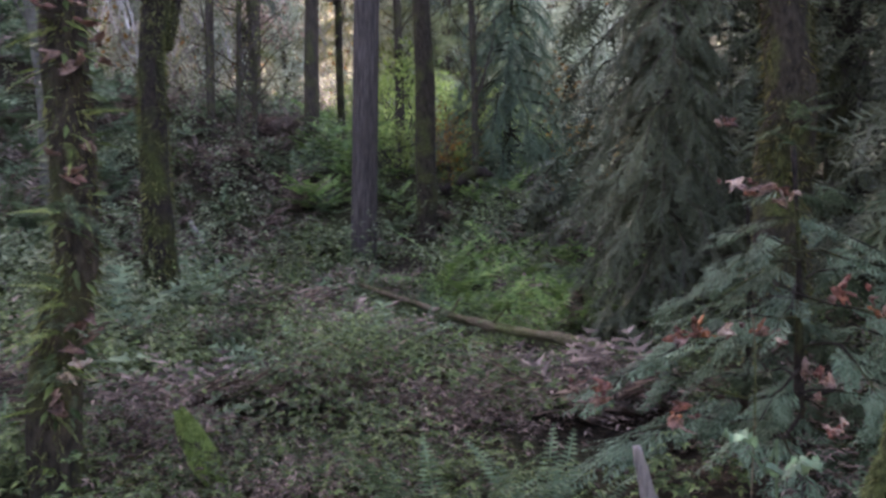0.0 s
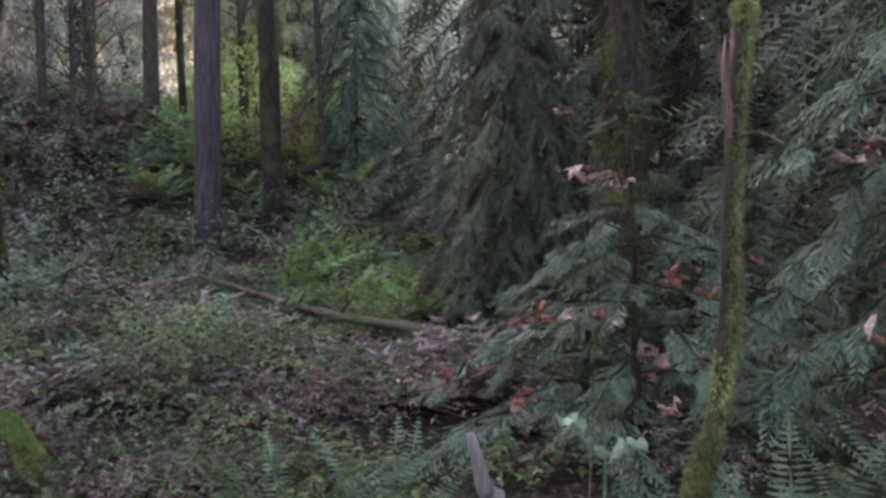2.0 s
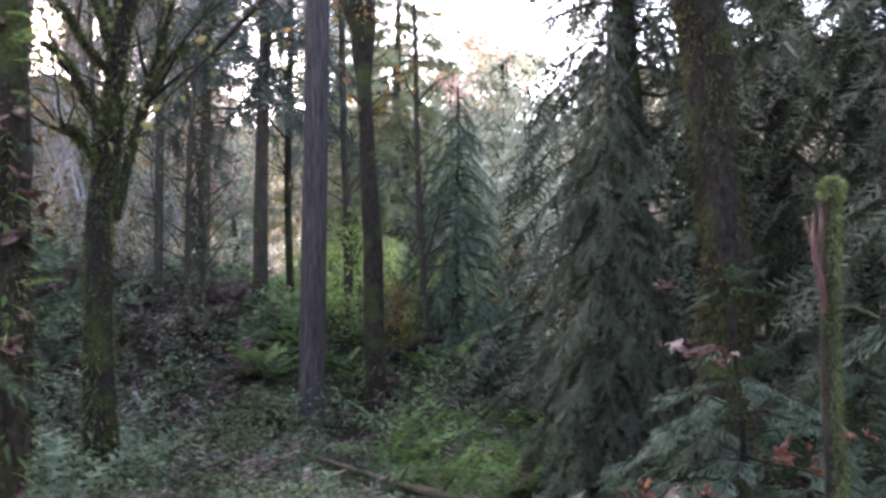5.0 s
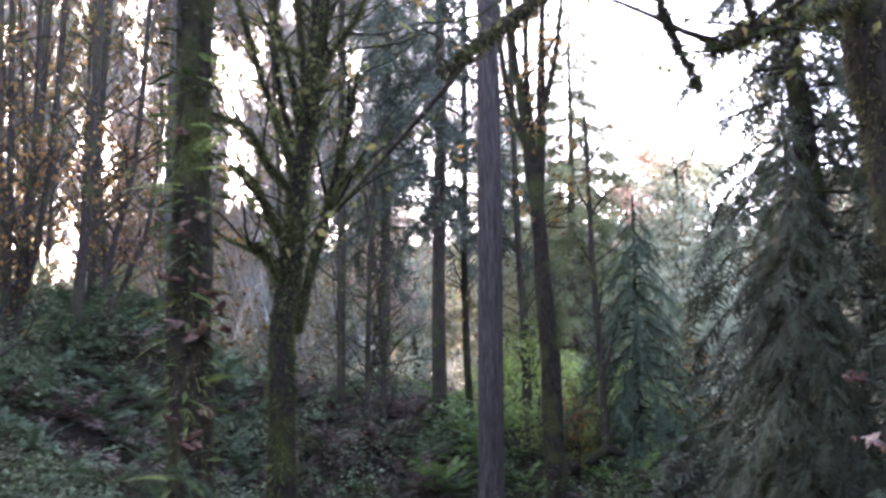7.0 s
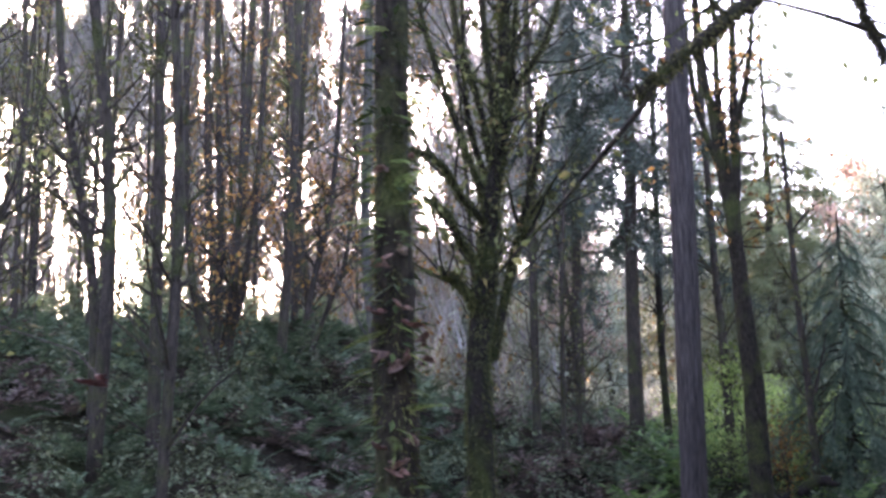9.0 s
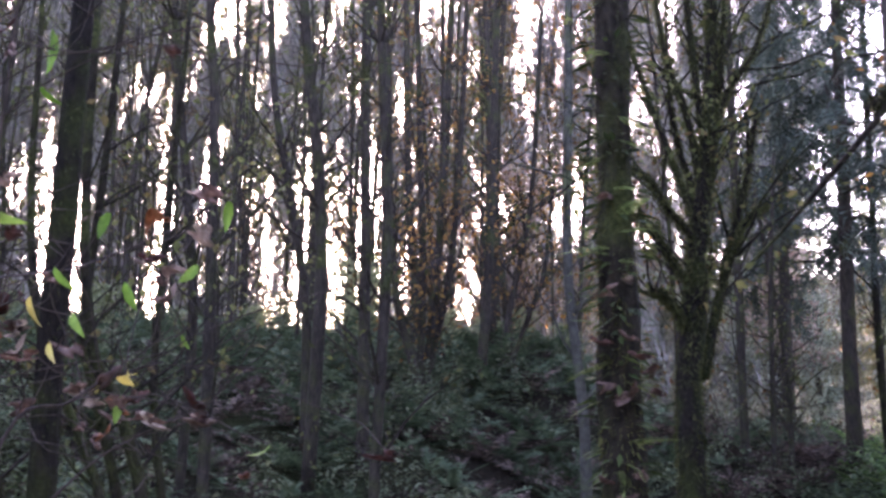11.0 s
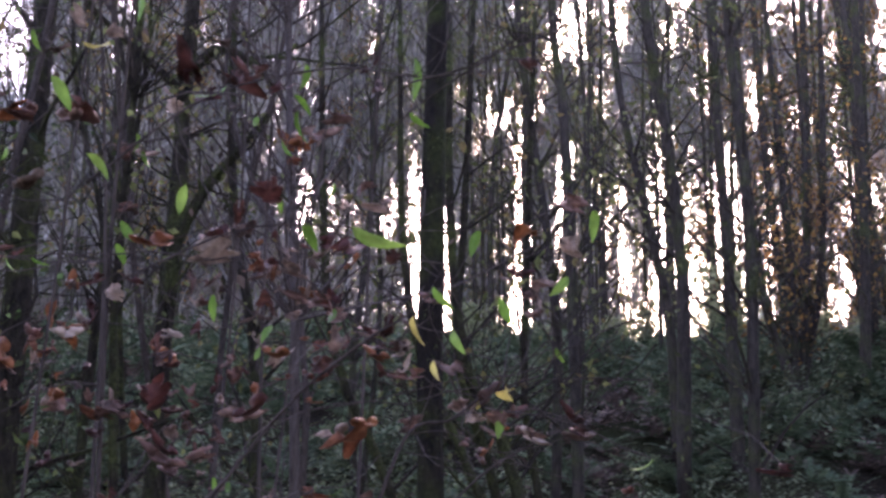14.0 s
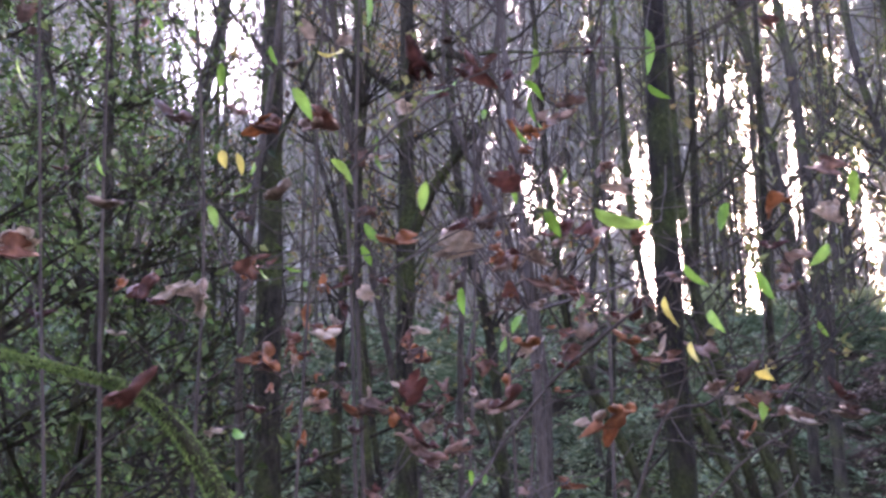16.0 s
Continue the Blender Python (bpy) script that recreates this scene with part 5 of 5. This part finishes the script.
s.tube(curve([aloft(-22.7, -1.0, D), aloft(-23.8, -0.6, D - .04), aloft(-25.2, -1.2, D - .08)], 6), [0.0032, 0.0022], 6)
part("twig_stub", s, WOOD_LOG, pole, "pale broken twig")
survey(0.0, 0.0, EYE)
D = 4.4
build_snag("mossy_stump", "leaning broken stick capped with bright moss", [spot(12.8, D, -0.1), aloft(13.1, -19.4, D), aloft(13.9, -17.8, D), aloft(14.7, -16.3, D), aloft(15.3, -15.0, D)], [0.016, 0.026, 0.058, 0.05, 0.012], BARK_MOSSY, 13000, 0.014, MOSS_GREEN)
survey(0.03, 0.03, 1.593)
D = 1.6
build_snag("broken_stake", "bare grey splintered stick standing in the leaves", [spot(-13.5, D, -0.1), aloft(-11.2, -23.5, D), aloft(-10.2, -20.3, D), aloft(-9.7, -18.6, D), aloft(-9.25, -17.1, D)], [0.017, 0.015, 0.0135, 0.011, 0.006], WOOD_SNAG)
survey(0.0, 0.0, EYE)
build_snag("fallen_branch", "pale fallen branch lying on the bank", [spot(14.4, 15.5, 0.4), spot(13.4, 14.5, 0.25), spot(12.4, 13.5, 0.12)], [0.03, 0.02], WOOD_SNAG)
build_snag("fallen_branch", "grey fallen branch lying among ferns", [spot(24.6, 10.5, 0.25), spot(23.4, 10.4, 0.2), spot(22.6, 10.4, 0.16)], [0.04, 0.035], WOOD_SNAG)


# ---- the thicket beside the path: thin stems with dead and fresh leaves ----
def lobed_leaf(name, mat, curl, seed, lobes=5, width=0.5):
    """A palmate leaf that dries, curls in on itself and crumples; its stalk at the origin, 1 long."""
    r = random.Random(seed)
    v, f = [], []
    rows, cols = 13, 8
    for i in range(rows):
        t = i / (rows - 1)
        w = width * math.sin(math.pi * min(1, t * 0.9 + 0.06)) ** 0.6 * (0.45 + 0.7 * abs(math.sin(t * math.pi * lobes * 0.55 + 0.3)))
        for j in range(cols):
            u = j / (cols - 1) * 2 - 1
            a = u * curl * 1.5
            rad = w / max(0.3, curl * 1.5)
            x = math.sin(a) * rad if curl > 0.1 else u * w
            z = (1 - math.cos(a)) * rad if curl > 0.1 else 0.08 * abs(u)
            bend = curl * 1.9 * t
            z += 0.06 * math.sin(9 * u + 7 * t + seed) * abs(u) + 0.16 * math.sin(6 * t + 4 * u * (seed + 1) + 2 * u) * abs(u) + r.uniform(-0.07, 0.07)
            v.append((x, math.sin(bend) / max(bend, 0.01) * t, z - (1 - math.cos(bend)) * 0.5 * t))
    for i in range(rows - 1):
        for j in range(cols - 1):
            k = i * cols + j
            f.append((k, k + 1, k + cols + 1, k + cols))
    return mesh_of(name, v, f, mat, True)


def lance_leaf(name, mat, bend, seed, width=0.17):
    v, f = [], []
    for i in range(9):
        t = i / 8
        w = width * math.sin(math.pi * t ** 0.85) ** 0.8 + 0.004
        y, z = t, -bend * t * t
        for u in (-1, -0.5, 0, 0.5, 1):
            v.append((u * w, y, z + 0.35 * abs(u) * w + 0.012 * math.sin(20 * t + 3 * u + seed)))
    for i in range(8):
        for j in range(4):
            k = i * 5 + j
            f.append((k, k + 1, k + 6, k + 5))
    return mesh_of(name, v, f, mat, True)


DRY_LEAVES = [lobed_leaf("dry_leaf", DRY, c, k, 5, w) for k, (c, w) in enumerate(((1.7, 0.75), (1.4, 0.8), (2.2, 0.75), (1.1, 0.7), (1.9, 0.65)))]
FADED_LEAVES = [lobed_leaf("faded_leaf", FADED, c, k + 9, 5, w) for k, (c, w) in enumerate(((1.6, 0.75), (1.2, 0.8), (2.0, 0.75), (0.9, 0.7)))]
FRESH_LEAVES = [lance_leaf("fresh_leaf", FRESH, b, k) for k, b in enumerate((0.15, 0.35, 0.6))]
YELLOW_LEAVES = [lance_leaf("yellow_leaf", YELLOW, b, k, 0.2) for k, b in enumerate((0.2, 0.5))]


def shrub(label, stems, twigs_per=6, at=(0, 0, 0)):
    """Thin upright stems, each with side twigs. Returns the shrub and places along its twigs."""
    t = thing("shrub", label, "shrub", "thicket beside the path")
    ends = []
    for pts, r in stems:
        c = curve(pts, 20)
        s = Solid()
        s.tube(c, [r, r * 0.8, r * 0.5], 7, 0.1, rng.uniform(0, 6))
        st = part("stem", s, TWIG, t, smooth_faces=True)
        for _ in range(twigs_per + 4):
            j = rng.integers(5, 19)
            w = limb_path(c[j], rng.normal(size=3) * np.array([1, 1, 0.4]) + np.array([0, 0, 0.5]), rng.uniform(0.15, 0.5), 6, 0.25)
            s = Solid()
            s.tube(w, [r * 0.35, 0.0012], 5, cap=False)
            part("twig", s, TWIG, st)
            ends.append(w[2:])
    return t, np.concatenate(ends)


def hang(meshes, name, parent, p, size, droop=None, face=None):
    ob = new(name, meshes[int(rng.integers(len(meshes)))])
    ob.parent = parent
    down = Vector((rng.normal() * 0.5, rng.normal() * 0.5, -1.0 if droop is None else droop)).normalized()
    q = down.to_track_quat("Y", "Z")
    ob.matrix_basis = Matrix.Translation(p) @ q.to_matrix().to_4x4() @ pose(0, 0, 0, 0, rng.uniform(0, 360), 0) @ Matrix.Scale(size, 4)
    return ob


def lean(b0, b1, d, r, lo=-14, hi=30):
    k = rng.uniform(-0.8, 0.8, 2)
    return ([aloft(b0, lo, d), aloft(b0 + (b1 - b0) * 0.35 + k[0], lo + (hi - lo) * 0.35, d), aloft(b0 + (b1 - b0) * 0.7 + k[1], lo + (hi - lo) * 0.7, d + 0.05), aloft(b1, hi, d)], r)


survey(-0.14, 0.0, 1.607)
thick, ends = shrub("leafless shrub with curled dead leaves and a few green ones",
                    [lean(67.4, 66.0, 1.7, 0.0045, -30), lean(57.3, 58, 1.9, 0.004, -30), lean(62, 60, 2.1, 0.004, -30), lean(70.5, 68, 1.5, 0.003, -30), lean(73.5, 76, 1.8, 0.004, -30),
                     lean(78, 80, 2.0, 0.005, -30), lean(64.5, 69, 2.2, 0.005, -30), lean(55, 52, 2.3, 0.005, -30), lean(82, 84, 1.9, 0.004, -30), lean(59.5, 55, 2.0, 0.004, -30, 20),
                     ([aloft(62, -4, 1.7), aloft(57, 2.5, 1.6), aloft(53, 6.0, 1.5), aloft(50.5, 7.6, 1.5)], 0.003),
                     ([aloft(53, -6, 1.8), aloft(50.5, 1, 1.8), aloft(48.0, 2.0, 1.8), aloft(46.2, 3.3, 1.8), aloft(43.2, 4.4, 1.8)], 0.0035),
                     ([aloft(53, -8, 1.8), aloft(47, -1.5, 1.8), aloft(43.5, 0.8, 1.8), aloft(40.8, 2.0, 1.8)], 0.0025),
                     ([aloft(68, 14, 1.3), aloft(62, 19, 1.3), aloft(55, 21, 1.3), aloft(50, 20.7, 1.3), aloft(46, 21, 1.3)], 0.0018),
                     ([aloft(66, 9, 1.3), aloft(60, 12, 1.3), aloft(55, 12.5, 1.3), aloft(51, 12, 1.3)], 0.0015)], 9)
FRESH_AT = [(66.0, 23.3, .05), (50.2, 20.6, .06), (56.5, 20.4, .04), (60.9, 18.8, .045), (57.1, 18.8, .035), (57.7, 16.4, .035), (62.8, 13.5, .04), (56.3, 11.8, .04), (53.6, 11.1, .065),
            (61, 7.8, .035), (57.8, 6.2, .035), (45.3, 7.8, .04), (49, 8.5, .035), (47.9, 6.0, .035), (70.2, 18.4, .045), (68.1, 14.6, .045), (65.6, 16.2, .03), (72.4, 13.5, .035)]
for b, v, z in FRESH_AT:
    hang(FRESH_LEAVES, "fresh_leaf", thick, aloft(b, v, 1.3) + Vector((0, 0, z / 2)), z, -0.8)
for b, v, z in ((50.1, 7.6, .05), (67.4, 21.4, .045), (74, 15.9, .03), (73.2, 15.8, .03), (48.9, 5.2, .03)):
    hang(YELLOW_LEAVES, "yellow_leaf", thick, aloft(b, v, 1.35), z)
for b, v, z in ((46.4, 3.0, .03), (46.1, 3.3, .034), (45.6, 3.6, .03), (45.0, 3.9, .026), (44.6, 3.8, .024), (46.9, 2.6, .03)):
    hang((YELLOW_LEAVES, FADED_LEAVES)[int(b * 10) % 2], "golden_leaf", thick, aloft(b, v, 1.8), z * 1.3, -0.3)
for b, v in ((40.9, 1.8), (41.1, 2.3), (40.7, 1.4)):
    hang(DRY_LEAVES, "dry_leaf", thick, aloft(b, v, 1.8), 0.045)
DRY_AT = [(76.0, 16.8, .055), (68.9, 17.0, .06), (71.2, 17.1, .04), (63.0, 19.7, .05), (59.7, 19.6, .05), (55.9, 17.0, .045), (58.3, 13.9, .045), (84.3, 10, .06), (75.6, 7.7, .06), (78.2, 7.6, .05),
          (72.6, 9.3, .04), (61.3, 10.4, .06), (64.2, 10.7, .05), (71.0, 3.9, .045), (68.5, 5.6, .04), (79.1, 2.0, .06), (68.8, 2.4, .04), (66, 1.9, .04), (64.1, 2.7, .045), (59.2, 1.5, .05), (63.4, -0.6, .045),
          (52.4, 1.1, .045), (53.9, 0.3, .05), (55.6, 7.9, .045), (56.5, 9.5, .04), (57.8, 4.9, .04), (50.2, 4, .035)]
for i, (b, v, z) in enumerate(DRY_AT):
    for k in range(1 + i % 3):
        hang((DRY_LEAVES, DRY_LEAVES, FADED_LEAVES)[(i + k) % 3], "dry_leaf", thick, aloft(b + k * rng.uniform(-0.8, 0.8), v + k * rng.uniform(-0.7, 0.5), 1.35 + 0.02 * k) + Vector((0, 0, z * 0.5)), z * (1.0 - 0.15 * k))
for i in range(170):
    p = Vector(ends[int(rng.integers(len(ends)))])
    if p.z < 2.5:
        hang((FRESH_LEAVES, FADED_LEAVES, DRY_LEAVES, FADED_LEAVES)[i % 4], "dry_leaf" if i % 4 else "fresh_leaf", thick, p, rng.uniform(0.025, 0.05))

# small maroon leaves in drifts among the twigs
for i in range(120):
    b, v = ((56.8, 8.5), (69.0, 5.5), (62.5, 3.5))[i % 3]
    hang((DRY_LEAVES, DRY_LEAVES, FADED_LEAVES)[i % 3 if i % 2 else 0], "dry_leaf", thick, aloft(b + rng.normal() * 1.9, v + rng.normal() * 3.0, rng.uniform(1.5, 1.9)), rng.uniform(0.016, 0.034), rng.uniform(-1, 0))

# mossy bough that arches in beside the path
D = 1.6
bow = build_snag("mossy_branch", "arching branch thick with green moss", [spot(71, D, 0.0), aloft(72.3, -9, D), aloft(73.9, -2, D), aloft(77.3, 2.8, D), aloft(81, 4.3, D), aloft(86, 5.6, D)], [0.024, 0.02, 0.012, 0.006, 0.004], BARK_MOSSY, 6000, 0.006, MOSS_GREEN)

# green shrubs at the far left of the thicket
for b, d, leafy, mat in ((76, 7.0, 1800, BRAMBLE), (79, 5.6, 2200, BRIGHT), (82.5, 4.8, 2400, BRAMBLE), (86, 4.4, 2400, BRAMBLE), (78, 8.5, 1600, OLIVE), (73, 9.5, 1400, BRAMBLE), (90, 6, 2200, BRAMBLE), (84, 7.5, 2000, BRIGHT)):
    f0 = spot(b, d, -0.1)
    k = rng.normal(size=4) * 0.15
    twiggy("leafy_tree", "young tree with small fresh green leaves", [(0, 0, 0), (k[0], k[1], 1.2), (k[2], k[3], 2.6), (k[0] * 2, k[1] * 2, 4.2)], [0.04, 0.032, 0.024, 0.01], BARK_MOSSY, mat, 90, leafy, 0.052, "thicket beside the path", 0.06, 1.25, 0.5, moss=300, at=f0)

# bare saplings that fill the thicket
SAPS = []
for i in range(4):
    hgt = rng.uniform(4.5, 7)
    k = rng.normal(size=4) * 0.25
    SAPS.append(twiggy("bare_sapling", "thin bare grey sapling with fine twigs and few dead leaves", [(0, 0, -0.2), (k[0], k[1], hgt * 0.35), (k[0] + k[2], k[1] + k[3], hgt * 0.7), (k[0] * 2, k[1] * 2, hgt)], [0.03, 0.024, 0.018, 0.006],
                       (TWIG, BARK_MOSSY)[i % 2], (BRACKEN, OLIVE)[i % 2], 40, 130, 0.06, "thicket beside the path", 0.38, 1.2, 1.3, sides=6, moss=(0, 500)[i % 2]))
    SAPS[-1].location = spot(56 + i * 8, 5 + i)
for i in range(20):
    b, d = rng.uniform(52, 98), rng.uniform(7.5, 15)
    if 47 < b < 51.5:
        continue
    copy_thing(SAPS[i % 4], pose(*spot(b, d), rng.normal() * 5, rng.normal() * 5, rng.uniform(0, 360)) @ Matrix.Scale(rng.uniform(0.8, 1.2), 4))

# dead leaves caught in the moss of the near maple
survey(0.03, 0.02, 1.6)
for v in (-13.6, -13, -12.4, -11, -10.4, -2, -1.2, 3.4, 4.2, 5.2, 5.8, 9.5, 14):
    for _ in range(2):
        p = aloft(float(np.interp(v, [-15, -8, 6, 24], [21.6, 20.3, 20.5, 20.5])) + rng.uniform(-1.5, 1.5), v + rng.normal() * 0.4, 4.55) - near.location
        hang(FADED_LEAVES, "dead_leaf", near, p, rng.uniform(0.055, 0.09), -0.6)

# dead leaves caught on the cedars
survey(0.07, 0.02, 1.6)
CAUGHT = [(-11.8, -11.0, 4.6), (-12.9, -10.8, 4.6), (-14.9, -10.6, 4.6), (-16.6, -10.8, 4.6), (-11.6, -15.2, 4.2), (-5.9, -14.0, 4.8), (-7.2, -14.2, 4.8), (-16.3, -3.4, 4.8), (-14.4, -2.8, 5.0),
          (-28.8, -1.5, 4.6), (-31, -7.2, 4.6), (-20.2, -7.9, 4.4), (-23.3, -7.3, 4.6), (-20, -15.4, 4.2), (-22, -9.0, 4.6), (-13.4, 0.4, 5.5), (-25.5, -12, 4.5), (-29.5, -11.0, 4.5), (-18, -12.8, 4.4)]
for b, v, d in CAUGHT:
    for k in range(5):
        t = thing("dead_leaf", "curled pinkish-brown maple leaf caught in cedar fronds", "leaf", "dead leaves on the cedars")
        p = aloft(b + rng.normal() * 0.5, v + rng.normal() * 0.28, d + rng.normal() * 0.1)
        t.location = p
        hang(FADED_LEAVES if k % 2 else DRY_LEAVES, "blade", t, (0, 0, 0), rng.uniform(0.035, 0.085), rng.uniform(-1, 0.2))

# broad-leaved seedling at the foot of the cedar
D = 1.4
seed = thing("seedling", "seedling with three broad pale green leaves", "plant")
s = Solid()
s.tube(curve([spot(-15.2, D), aloft(-15.2, -20, D), aloft(-14.6, -18.3, D), aloft(-13.6, -17.2, D)], 10), [0.0026, 0.0018], 6)
part("stalk", s, FERN_GREEN, seed)
BROAD = lobed_leaf("leaf_blade", SEEDLING, 0.3, 3, 5, 0.5)
for b, v, z, a in ((-14.0, -17.0, 0.15, 75), (-15.4, -18.2, 0.17, 190), (-16.0, -18.0, 0.12, 270)):
    ob = new("leaf_blade", BROAD)
    ob.parent = seed
    ob.matrix_basis = Matrix.Translation(aloft(b, v, D)) @ pose(0, 0, 0, 25, 10, a) @ Matrix.Scale(z * 0.33, 4)
cane = thing("bramble_cane", "thin yellowish upright bramble cane", "plant")
s = Solid()
s.tube(curve([spot(-15.3, 3.6), aloft(-15.4, -16, 3.6), aloft(-15.2, -11, 3.6), aloft(-14.9, -9.5, 3.6)], 12), [0.0035, 0.003, 0.0015], 6)
part("stem", s, WOOD_LOG, cane)

# dark rotten roots in the hollow
survey(0.0, 0.0, EYE)
root = thing("upturned_roots", "black rotten roots and logs in the hollow", "log")
for a, b in (((-0.2, 17.5, 0.3), (-2.0, 17.2, 0.55)), ((-2.6, 17, 0.4), (-5.0, 16.4, 0.25)), ((-3.4, 16.6, 0.1), (-5.6, 17.3, 0.6)), ((0.8, 16.8, 0.5), (0.4, 17, 0.1))):
    s = Solid()
    s.tube(curve([spot(*a), spot((a[0] + b[0]) / 2, (a[1] + b[1]) / 2, (a[2] + b[2]) / 2 + 0.12), spot(*b)], 12), [0.11, 0.085, 0.03], 9, 0.5, rng.uniform(0, 6))
    part("root", s, BARK_DARK, root, smooth_faces=True)
